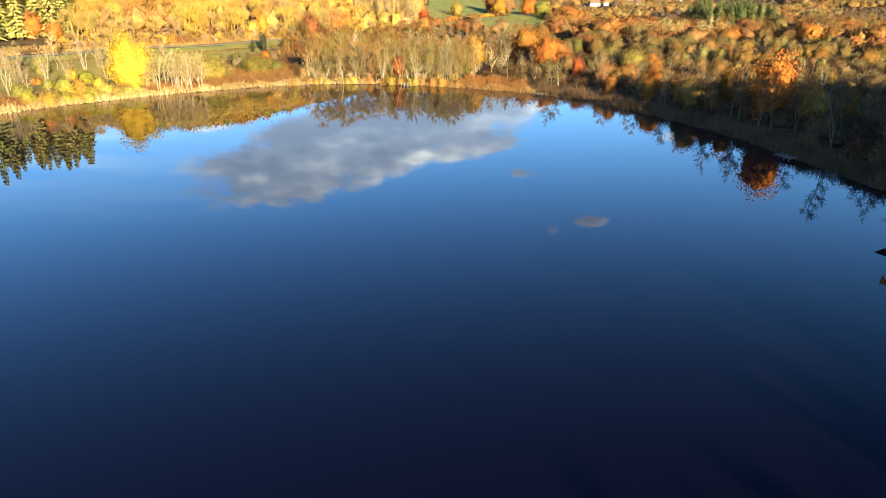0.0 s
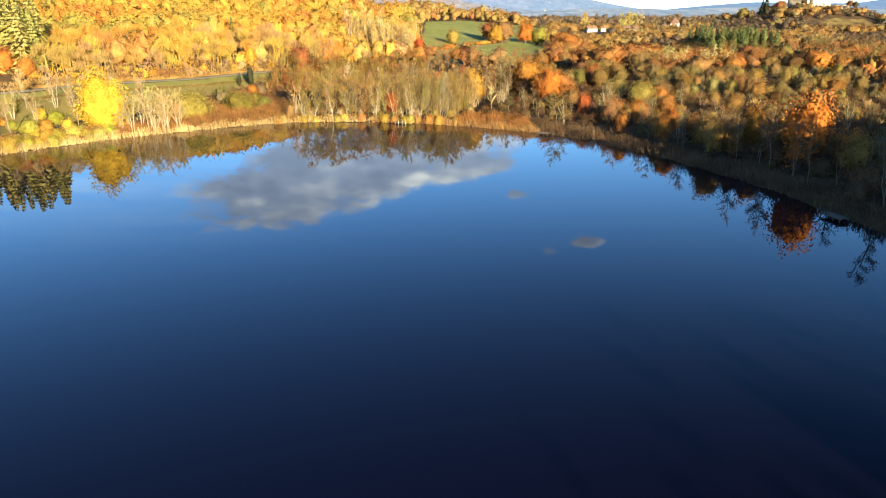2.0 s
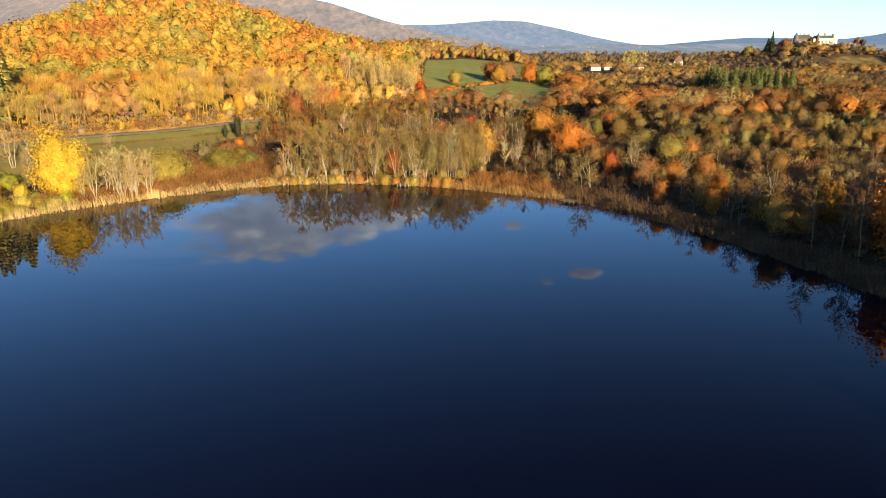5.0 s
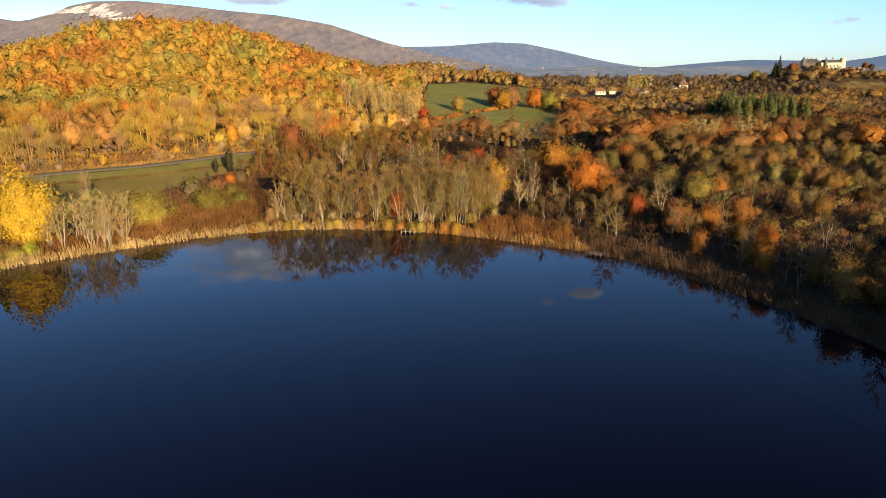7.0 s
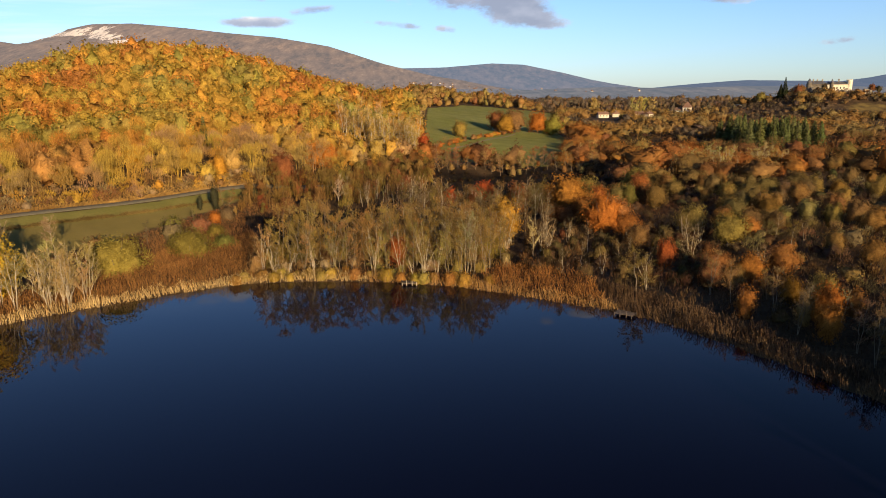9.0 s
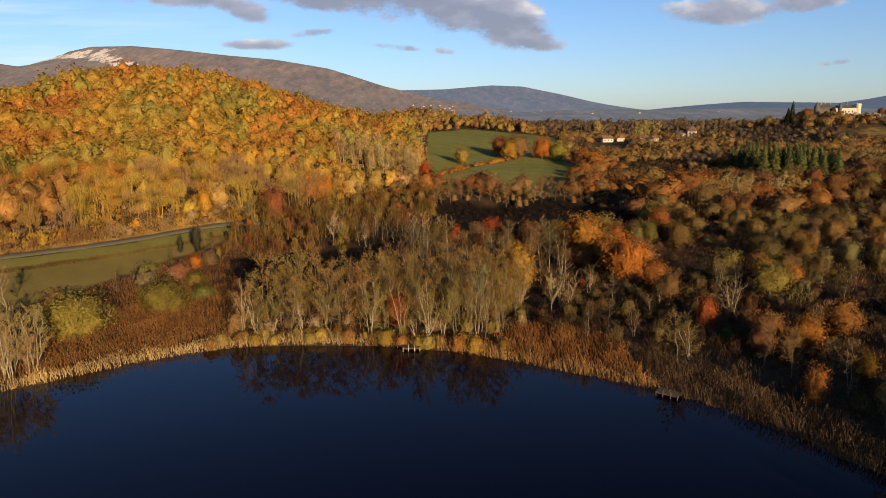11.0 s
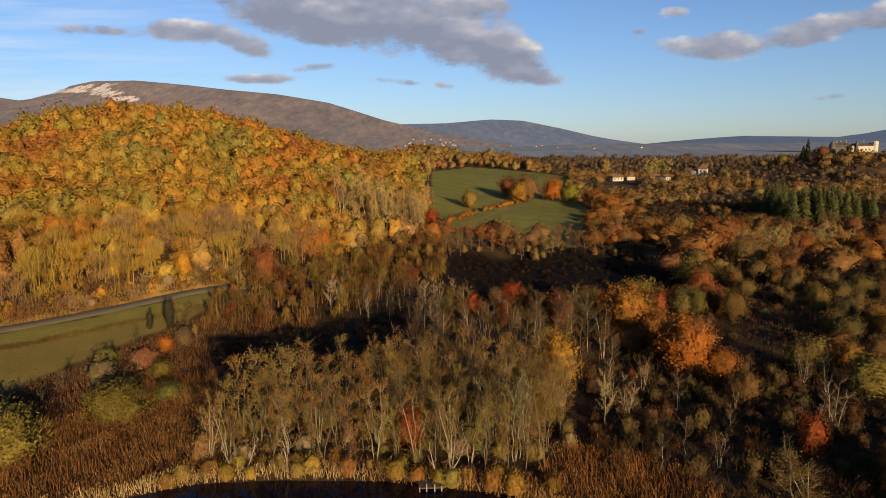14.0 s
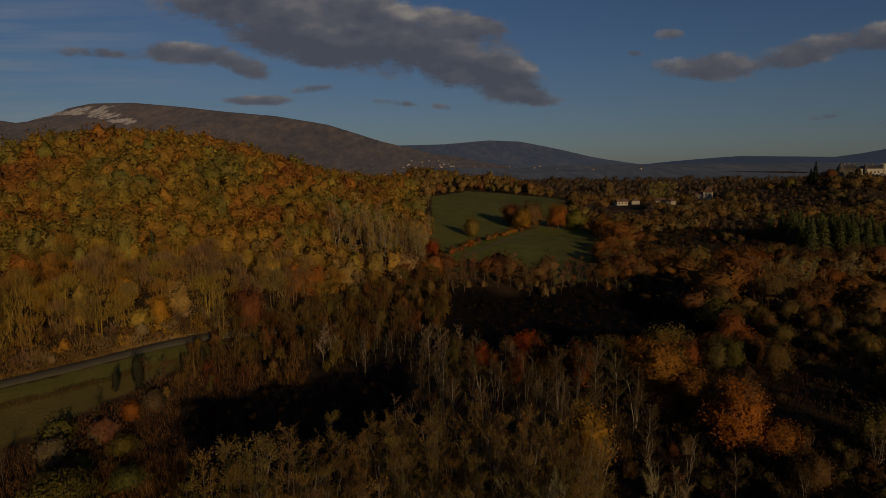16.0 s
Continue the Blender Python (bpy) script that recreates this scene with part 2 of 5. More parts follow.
def ground_material():
    m, nt, out = material("ground_cover")
    b = nt.nodes.new("ShaderNodeBsdfPrincipled")
    b.inputs["Roughness"].default_value = 0.95
    b.inputs["Specular IOR Level"].default_value = 0.1
    fine, mid, wide = noise_at(nt, 1.6, 6.0, 0.65), noise_at(nt, 0.12, 5.0), noise_at(nt, 0.012, 4.0)
    litter = ramp(nt, calc(nt, "ADD", calc(nt, "MULTIPLY", fine, 0.5), calc(nt, "MULTIPLY", mid, 0.5)), [(0.34, (0.032, 0.021, 0.012)), (0.5, (0.07, 0.044, 0.022)), (0.68, (0.13, 0.082, 0.038))])
    grass = ramp(nt, calc(nt, "ADD", calc(nt, "MULTIPLY", fine, 0.35), calc(nt, "ADD", calc(nt, "MULTIPLY", mid, 0.35), calc(nt, "MULTIPLY", wide, 0.3))), [(0.36, (0.12, 0.128, 0.027)), (0.5, (0.17, 0.175, 0.04)), (0.66, (0.26, 0.23, 0.068))])
    dry = nt.nodes.new("ShaderNodeAttribute")
    dry.attribute_name = "dry"
    grass = mixrgb(nt, dry.outputs["Fac"], grass, mixrgb(nt, mid, (0.14, 0.10, 0.03), (0.22, 0.155, 0.05)))
    a = nt.nodes.new("ShaderNodeAttribute")
    a.attribute_name = "grass"
    f = calc(nt, "ADD", a.outputs["Fac"], calc(nt, "MULTIPLY", calc(nt, "SUBTRACT", mid, 0.5), 0.9))
    fac = calc(nt, "MULTIPLY", calc(nt, "SUBTRACT", f, 0.35), 3.3, clamp=True)
    # near-black mix puts the hollow's and clearing's shade into the ground colour
    shade_attr = nt.nodes.new("ShaderNodeAttribute")
    shade_attr.attribute_name = "ground_shade"
    litter = mixrgb(nt, shade_attr.outputs["Fac"], litter, mixrgb(nt, fine, (0.006, 0.0045, 0.0035), (0.016, 0.011, 0.008)))
    nt.links.new(mixrgb(nt, fac, litter, grass), b.inputs["Base Color"])
    bp = node(nt, "ShaderNodeBump", Strength=0.6, Distance=0.4)
    nt.links.new(fine, bp.inputs["Height"])
    nt.links.new(bp.outputs[0], b.inputs["Normal"])
    nt.links.new(b.outputs[0], out.inputs[0])
    return m


def mountain_material(name, woods, haze_glow):
    """Far wooded slopes with pale cliffs; the bluish haze over them is put in as emission."""
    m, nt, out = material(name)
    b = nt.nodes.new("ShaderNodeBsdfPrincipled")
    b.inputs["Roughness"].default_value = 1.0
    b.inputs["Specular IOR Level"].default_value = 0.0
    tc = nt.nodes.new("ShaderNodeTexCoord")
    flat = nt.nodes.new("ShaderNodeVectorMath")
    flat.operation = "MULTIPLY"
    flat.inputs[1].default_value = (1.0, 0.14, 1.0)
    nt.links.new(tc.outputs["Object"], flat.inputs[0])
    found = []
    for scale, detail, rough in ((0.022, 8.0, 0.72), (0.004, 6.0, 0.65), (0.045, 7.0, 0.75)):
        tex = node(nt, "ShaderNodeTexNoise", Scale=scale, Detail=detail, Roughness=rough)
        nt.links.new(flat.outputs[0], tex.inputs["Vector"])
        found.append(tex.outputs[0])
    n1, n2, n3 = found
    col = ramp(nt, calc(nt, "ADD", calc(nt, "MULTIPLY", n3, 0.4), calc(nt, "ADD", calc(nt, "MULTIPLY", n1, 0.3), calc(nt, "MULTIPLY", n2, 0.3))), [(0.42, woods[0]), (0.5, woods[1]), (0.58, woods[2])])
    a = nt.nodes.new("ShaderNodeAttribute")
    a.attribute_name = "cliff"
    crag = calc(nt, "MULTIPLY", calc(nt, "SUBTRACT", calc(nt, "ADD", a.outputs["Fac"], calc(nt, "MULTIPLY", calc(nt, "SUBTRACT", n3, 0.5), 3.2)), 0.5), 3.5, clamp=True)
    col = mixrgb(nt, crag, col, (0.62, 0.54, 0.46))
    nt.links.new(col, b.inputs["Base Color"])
    # distance haze, given off evenly by the surface itself
    b.inputs["Emission Color"].default_value = (*haze_glow, 1)
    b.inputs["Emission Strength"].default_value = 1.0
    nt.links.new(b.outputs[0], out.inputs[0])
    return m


LEAF = leaf_material("autumn_leaves", False)
WOODS = leaf_material("woodland_leaves", True)
BARK = plain_material("grey_bark", (0.078, 0.059, 0.036), (0.20, 0.152, 0.092), 3.0)
PALE_BARK = plain_material("pale_birch_bark", (0.21, 0.168, 0.105), (0.45, 0.37, 0.255), 2.0)
DARK_BARK = plain_material("dark_bark", (0.05, 0.04, 0.03), (0.13, 0.10, 0.07), 3.0)
WATER = water_material()
GROUND = ground_material()
ASPHALT = plain_material("worn_asphalt", (0.125, 0.105, 0.06), (0.20, 0.172, 0.105), 4.0, 0.9, 0.2)
PLASTER = plain_material("old_pale_plaster", (0.42, 0.36, 0.26), (0.62, 0.55, 0.42), 0.6, 0.9, 0.2)
WHITEWASH = plain_material("old_whitewash", (0.40, 0.37, 0.33), (0.58, 0.54, 0.48), 0.6, 0.9, 0.1)
STONE = plain_material("weathered_stone", (0.12, 0.10, 0.075), (0.30, 0.25, 0.18), 0.8, 0.95, 0.6)
SLATE = plain_material("dark_slate", (0.05, 0.05, 0.055), (0.11, 0.105, 0.11), 1.5, 0.7, 0.3)
TILE = plain_material("brown_roof_tile", (0.12, 0.065, 0.04), (0.22, 0.12, 0.075), 1.5, 0.85, 0.3)
OLD_WOOD = plain_material("weathered_grey_wood", (0.05, 0.037, 0.027), (0.12, 0.09, 0.065), 5.0, 0.85, 0.3)
GLASS_DARK = plain_material("dark_window", (0.02, 0.025, 0.03), (0.04, 0.045, 0.05), 1.0, 0.15, 0.0)


# ---- terrain ----
def smooth(a, b, x):
    t = np.clip((x - a) / (b - a), 0, 1)
    return t * t * (3 - 2 * t)


def spline(points, per=8):
    """A closed Catmull-Rom curve through a few control points."""
    p = np.array(points, float)
    out = []
    for i in range(len(p)):
        a, b, c, d = p[i - 1], p[i], p[(i + 1) % len(p)], p[(i + 2) % len(p)]
        for k in range(per):
            t = k / per
            out.append(0.5 * (2 * b + (c - a) * t + (2 * a - 5 * b + 4 * c - d) * t * t + (3 * b - a - 3 * c + d) * t ** 3))
    return np.array(out)


SHORE = spline([(-105, 150), (-84, 182), (-66, 198), (-46, 211), (-26, 213), (-5, 209), (14, 199), (30, 187), (42, 168), (51, 147), (57, 127), (60, 105), (70, 30), (55, -60), (0, -110), (-70, -90), (-115, -20), (-125, 80)])


def shore_distance(x, y):
    """Metres from the waterline, minus over the lake."""
    x, y = np.atleast_1d(np.asarray(x, float)), np.atleast_1d(np.asarray(y, float))
    a, b = SHORE, np.roll(SHORE, -1, 0)
    dx, dy = (b - a).T
    out = np.empty(x.size)
    fx, fy = x.ravel(), y.ravel()
    for k in range(0, x.size, 20000):
        px_, py_ = fx[k:k + 20000, None], fy[k:k + 20000, None]
        t = np.clip(((px_ - a[:, 0]) * dx + (py_ - a[:, 1]) * dy) / (dx * dx + dy * dy), 0, 1)
        best = np.sqrt(((px_ - a[:, 0] - t * dx) ** 2 + (py_ - a[:, 1] - t * dy) ** 2).min(1))
        cross = ((a[:, 1] > py_) != (b[:, 1] > py_)) & (px_ < a[:, 0] + (py_ - a[:, 1]) / np.where(dy == 0, 1e-9, dy) * dx)
        out[k:k + 20000] = np.where(cross.sum(1) % 2 == 1, -best, best)
    return out.reshape(x.shape)


def road_side(x, y):
    """Metres uphill of the road's middle line; the road bends away past the grove."""
    s = (x + 80.5) * -0.78 + (y - 289) * 0.62
    return s


def height(x, y):
    x, y = np.atleast_1d(np.asarray(x, float)), np.atleast_1d(np.asarray(y, float))
    d = shore_distance(x, y)
    land = np.interp(y, [-200, 210, 300, 410, 560, 700, 800, 1200, 2200, 4800], [3, 1.0, 2.0, 4.0, 8.0, 17.0, 18.0, 26, 48, 70])
    land = land - smooth(85, 150, x) * (2.0 * smooth(560, 640, y) + 5.0 * smooth(785, 825, y)) * smooth(960, 880, y)
    left = smooth(-30, -75, x)
    s = road_side(x, y)
    field = np.interp(s, [-60, -42, -30, -20, -8, -3, 4, 12], [1.0, 1.3, 1.9, 4.4, 6.6, 7.9, 8.1, 10.5])
    z = land * (1 - left) + np.maximum(field, land * 0.6) * left
    rx = np.where(x < -205, 125.0, 150.0)
    hill = 54 * np.exp(-((x + 205) / rx) ** 2 - ((y - 590) / 190) ** 2)
    z += hill * smooth(0, 40, s)
    z += 30 * np.exp(-((x + 130) / 190) ** 2 - ((y - 930) / 170) ** 2)
    z += 24 * np.exp(-((x - 402) / 95) ** 2 - ((y - 775) / 90) ** 2)
    z += 9 * smooth(66, 130, x) * smooth(140, 40, y)
    z -= 3.2 * smooth(-14, 4, x) * smooth(76, 60, x) * smooth(300, 322, y) * smooth(412, 388, y)
    z += 0.6 * np.sin(x * 0.07 + 1) * np.cos(y * 0.06)
    shore = 0.15 + 0.9 * smooth(0, 14, d)
    k = smooth(4, 40, d)
    z = shore * (1 - k) + z * k
    return np.where(d < 0, -2.2 * smooth(0, 12, -d) - 0.12 + 0.27 * smooth(-0.5, 0, d), z)


def h1(x, y):
    return float(height(x, y)[0])


def grassy(x, y):
    s = road_side(x, y)
    f = smooth(-3, 2, s + 24 - (y - 243) * 0.29) * smooth(-1, -3.5, s) * smooth(-58, -66, x) * smooth(-140, -130, -np.abs(x))
    lean = np.interp(y, [440, 690, 800], [-12, -12, 22])
    far_side = np.interp(y, [415, 524, 609, 823], [50, 84, 84, 122])
    mead = smooth(-4, 4, x - lean) * smooth(4, -4, x - far_side) * smooth(412, 424, y + 0.2 * x) * smooth(810, 790, y)
    castle = smooth(34, 22, np.hypot(x - 392, (y - 690) * 1.25)) * 0.55
    return np.clip(np.maximum(np.maximum(f, mead), castle), 0, 1)


def hollow_rim(x):
    """Where the thicket begins behind the shaded hollow."""
    return np.interp(x, [-66, -60, -48, -36, -29, -18], [266, 274, 283, 291, 299, 304]) + 2.5 * np.sin(x * 0.5)


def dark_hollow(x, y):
    """The low hollow in the grove's shade; its ground is painted darker."""
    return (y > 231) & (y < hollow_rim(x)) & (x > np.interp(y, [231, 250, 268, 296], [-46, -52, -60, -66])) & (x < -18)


# where the ground colour is darkened in place of shade
def shade_mask(x, y):
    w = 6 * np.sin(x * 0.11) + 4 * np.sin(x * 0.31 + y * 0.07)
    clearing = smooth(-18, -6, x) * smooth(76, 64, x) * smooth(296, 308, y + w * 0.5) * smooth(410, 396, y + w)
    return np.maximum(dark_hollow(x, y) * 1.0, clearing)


def mesh_object(name, verts, faces, mat, parent=None, smoothed=False):
    me = bpy.data.meshes.new(name)
    me.from_pydata([tuple(v) for v in verts], [], [tuple(f) for f in faces])
    me.materials.append(mat)
    if smoothed:
        me.shade_smooth()
    ob = new(name, me)
    if parent is not None:
        ob.parent = parent
    return ob


def flat_normals(v):
    n = np.cross(v[:, 1] - v[:, 0], v[:, 2] - v[:, 0])
    n /= np.linalg.norm(n, axis=1, keepdims=True) + 1e-12
    return np.repeat(n[:, None, :], 3, 1)


def triangles_mesh(name, v, mat, tint=None, normals=None):
    """One mesh from an array of loose triangles (n, 3, 3), with a colour for each triangle and soft normals if wanted."""
    n = len(v)
    me = bpy.data.meshes.new(name)
    me.vertices.add(n * 3)
    me.vertices.foreach_set("co", np.ascontiguousarray(v, dtype=np.float32).ravel())
    me.loops.add(n * 3)
    me.loops.foreach_set("vertex_index", np.arange(n * 3, dtype=np.int32))
    me.polygons.add(n)
    me.polygons.foreach_set("loop_start", np.arange(0, n * 3, 3, dtype=np.int32))
    if tint is not None:
        at = me.attributes.new("tint", "FLOAT_COLOR", "POINT")
        c = np.ones((n, 3, 4), np.float32)
        c[:, :, :3] = tint[:, None, :]
        at.data.foreach_set("color", c.ravel())
    me.materials.append(mat)
    me.update(calc_edges=True)
    if normals is not None:
        me.attributes.new("custom_normal", "FLOAT_VECTOR", "POINT").data.foreach_set("vector", np.ascontiguousarray(normals, dtype=np.float32).ravel())
    return me


def grid_mesh(name, xs, ys, zf, mat, attrs=()):
    gx, gy = np.meshgrid(xs, ys)
    z = zf(gx.ravel(), gy.ravel())
    v = np.stack([gx.ravel(), gy.ravel(), z], 1)
    nx, ny = len(xs), len(ys)
    i = (np.arange(ny - 1)[:, None] * nx + np.arange(nx - 1)).ravel()
    f = np.stack([i, i + 1, i + 1 + nx, i + nx], 1)
    ob = mesh_object(name, v, f, mat, smoothed=True)
    for an, af in attrs:
        at = ob.data.attributes.new(an, "FLOAT", "POINT")
        at.data.foreach_set("value", af(gx.ravel(), gy.ravel()).astype(np.float32))
    return ob


def spaced(*runs):
    out = []
    for a, b, step in runs:
        out.append(np.arange(a, b, step, dtype=float))
    return np.concatenate(out + [np.array([runs[-1][1]], float)])


ground = grid_mesh("ground", spaced((-4800, -900, 300), (-900, -320, 40), (-320, -130, 10), (-130, 130, 3), (130, 480, 10), (480, 900, 40), (900, 4800, 300)),
                   spaced((-900, -150, 75), (-150, 60, 10), (60, 420, 3), (420, 900, 8), (900, 1500, 60), (1500, 4800, 300)), height, GROUND, [("grass", grassy), ("ground_shade", shade_mask), ("dry", lambda x, y: np.maximum(smooth(200, 260, x), smooth(-50, -60, x) * (0.35 + 0.4 * smooth(-8, -11, road_side(x, y)))))])
tagged(ground, "brown woodland floor and green autumn meadow around the lake", "ground", kind="structure")

water = mesh_object("water", [(-170, -150, 0), (110, -150, 0), (110, 240, 0), (-170, 240, 0)], [(0, 1, 2, 3)], WATER)
tagged(water, "calm dark blue lake mirroring sky and trees", "water", kind="structure")


# ---- far mountains ----
def mountain(name, label, depth0, depth1, profile, mat, cliffs=()):
    """A long ridge at depth1 that falls towards the viewer at depth0; profile: (across, up) slopes from the valley."""
    pu, pv = np.array(profile).T
    us = np.linspace(pu[0], pu[-1], 230)
    ts = np.linspace(0, 1.25, 61)
    verts, cliff = [], []
    for t in ts:
        yy = depth0 + (depth1 - depth0) * t
        for u in us:
            x = -11 + u * (depth1 - 130)
            top = 44.8 + np.interp(u, pu, pv) * (depth1 - 130)
            rough = noise.fractal(Vector((x * 0.0022, yy * 0.0022, 3.1)), 1.0, 2.1, 6) * 0.10 + noise.noise(Vector((x * 0.02, yy * 0.02, 0))) * 0.012
            k = min(1.0, t) ** 1.25
            k *= 1 + rough * 1.5 * (1 - abs(2 * min(t, 1) - 1) ** 4)
            z = 28 + (top - 28) * k if t <= 1 else top - (t - 1) * 500
            if abs(t - 1) < 0.02:
                z += rough * 30
            verts.append((x, yy, z))
            cliff.append(max([max(0.0, 1 - ((u - cu) / cw) ** 2 - ((t - ct) / ch) ** 2) for cu, ct, cw, ch in cliffs] + [0.0]))
    n = len(us)
    faces = [(j * n + i, j * n + i + 1, (j + 1) * n + i + 1, (j + 1) * n + i) for j in range(len(ts) - 1) for i in range(n - 1)]
    ob = mesh_object(name, verts, faces, mat, smoothed=True)
    at = ob.data.attributes.new("cliff", "FLOAT", "POINT")
    at.data.foreach_set("value", np.array(cliff, np.float32))
    return tagged(ob, label, "mountain", kind="structure")


# last colour of each: haze added as a surface glow
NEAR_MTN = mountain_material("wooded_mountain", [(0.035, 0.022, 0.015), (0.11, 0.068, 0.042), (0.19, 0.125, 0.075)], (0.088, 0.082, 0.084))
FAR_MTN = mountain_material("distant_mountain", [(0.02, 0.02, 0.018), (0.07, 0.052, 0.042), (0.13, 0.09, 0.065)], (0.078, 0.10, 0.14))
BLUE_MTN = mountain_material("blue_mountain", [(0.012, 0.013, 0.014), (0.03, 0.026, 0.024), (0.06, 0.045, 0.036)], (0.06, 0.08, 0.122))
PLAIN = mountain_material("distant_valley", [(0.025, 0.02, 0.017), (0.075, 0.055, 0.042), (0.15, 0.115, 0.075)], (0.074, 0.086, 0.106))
RIDGES = [(1900, 3300, [(u, v + 0.0075) for u, v in [(-0.226, 0.075), (-0.15, 0.062), (-0.07, 0.037), (0.0, 0.02), (0.1, 0.004)]]),
          (2500, 4100, [(-0.25, 0.03), (-0.12, 0.036), (-0.05, 0.0385), (0.02, 0.040), (0.086, 0.0455), (0.13, 0.043), (0.19, 0.031), (0.245, 0.018), (0.30, 0.009), (0.42, 0.004)])]
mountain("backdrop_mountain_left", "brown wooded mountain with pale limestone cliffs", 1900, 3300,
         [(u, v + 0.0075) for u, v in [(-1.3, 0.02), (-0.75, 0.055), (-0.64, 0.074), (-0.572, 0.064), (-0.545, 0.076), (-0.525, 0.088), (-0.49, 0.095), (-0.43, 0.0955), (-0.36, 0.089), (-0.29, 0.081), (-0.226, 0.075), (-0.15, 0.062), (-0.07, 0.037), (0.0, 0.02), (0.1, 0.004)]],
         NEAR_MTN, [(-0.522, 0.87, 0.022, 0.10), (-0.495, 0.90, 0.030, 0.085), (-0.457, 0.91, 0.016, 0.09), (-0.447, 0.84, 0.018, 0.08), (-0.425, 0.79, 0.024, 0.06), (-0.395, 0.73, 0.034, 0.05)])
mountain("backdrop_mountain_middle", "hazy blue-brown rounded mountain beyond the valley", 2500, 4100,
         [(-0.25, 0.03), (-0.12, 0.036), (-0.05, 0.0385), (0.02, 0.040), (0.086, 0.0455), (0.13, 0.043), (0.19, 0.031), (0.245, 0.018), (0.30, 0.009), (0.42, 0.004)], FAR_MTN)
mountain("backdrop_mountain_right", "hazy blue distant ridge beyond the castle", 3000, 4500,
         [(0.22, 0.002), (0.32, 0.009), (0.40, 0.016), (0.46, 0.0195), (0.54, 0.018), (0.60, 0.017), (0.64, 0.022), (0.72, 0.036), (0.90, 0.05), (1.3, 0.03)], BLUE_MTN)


# ---- tree building ----
def tube(path, radii, sides=5):
    """A tapered limb along a path, as an array of triangles."""
    path = np.array(path, float)
    n = len(path)
    tang = np.gradient(path, axis=0)
    tang /= np.linalg.norm(tang, axis=1)[:, None] + 1e-9
    ref = np.where(np.abs(tang[:, 2:3]) > 0.9, np.array([[1.0, 0, 0]]), np.array([[0, 0, 1.0]]))
    a = np.cross(tang, ref)
    a /= np.linalg.norm(a, axis=1)[:, None] + 1e-9
    b = np.cross(tang, a)
    ang = np.linspace(0, 2 * math.pi, sides, endpoint=False)
    ring = path[:, None, :] + np.array(radii)[:, None, None] * (np.cos(ang)[None, :, None] * a[:, None, :] + np.sin(ang)[None, :, None] * b[:, None, :])
    tris = []
    for i in range(n - 1):
        p, q = ring[i], ring[i + 1]
        p2, q2 = np.roll(p, -1, 0), np.roll(q, -1, 0)
        tris.append(np.stack([p, p2, q2], 1))
        tris.append(np.stack([p, q2, q], 1))
    return np.concatenate(tris)


def unit(v):
    return v / (np.linalg.norm(v, axis=-1, keepdims=True) + 1e-9)


def leaves(rng, centres, outward, size, spread=0.5):
    """Loose leaf sprays: small triangles that mostly face outwards."""
    n = len(centres)
    nrm = unit(unit(outward) + spread * rng.normal(size=(n, 3)))
    a = unit(np.cross(nrm, rng.normal(size=(n, 3))))
    b = np.cross(nrm, a)
    s = size * rng.uniform(0.55, 1.3, (n, 1))
    return np.stack([centres + a * s * 0.62, centres - a * s * 0.45 + b * s * 0.5, centres - a * s * 0.4 - b * s * 0.52], 1)


def spikes(rng, base, tip, width):
    """Thin twigs, each one slender triangle."""
    side = unit(np.cross(tip - base, rng.normal(size=base.shape))) * width
    return np.stack([base - side, base + side, tip], 1)


@functools.lru_cache(None)
def ball(level):
    """Directions and faces of an even ball."""
    bm = bmesh.new()
    bmesh.ops.create_icosphere(bm, subdivisions=level, radius=1.0)
    d = np.array([v.co[:] for v in bm.verts])
    f = np.array([[v.index for v in p.verts] for p in bm.faces])
    bm.free()
    return d, f


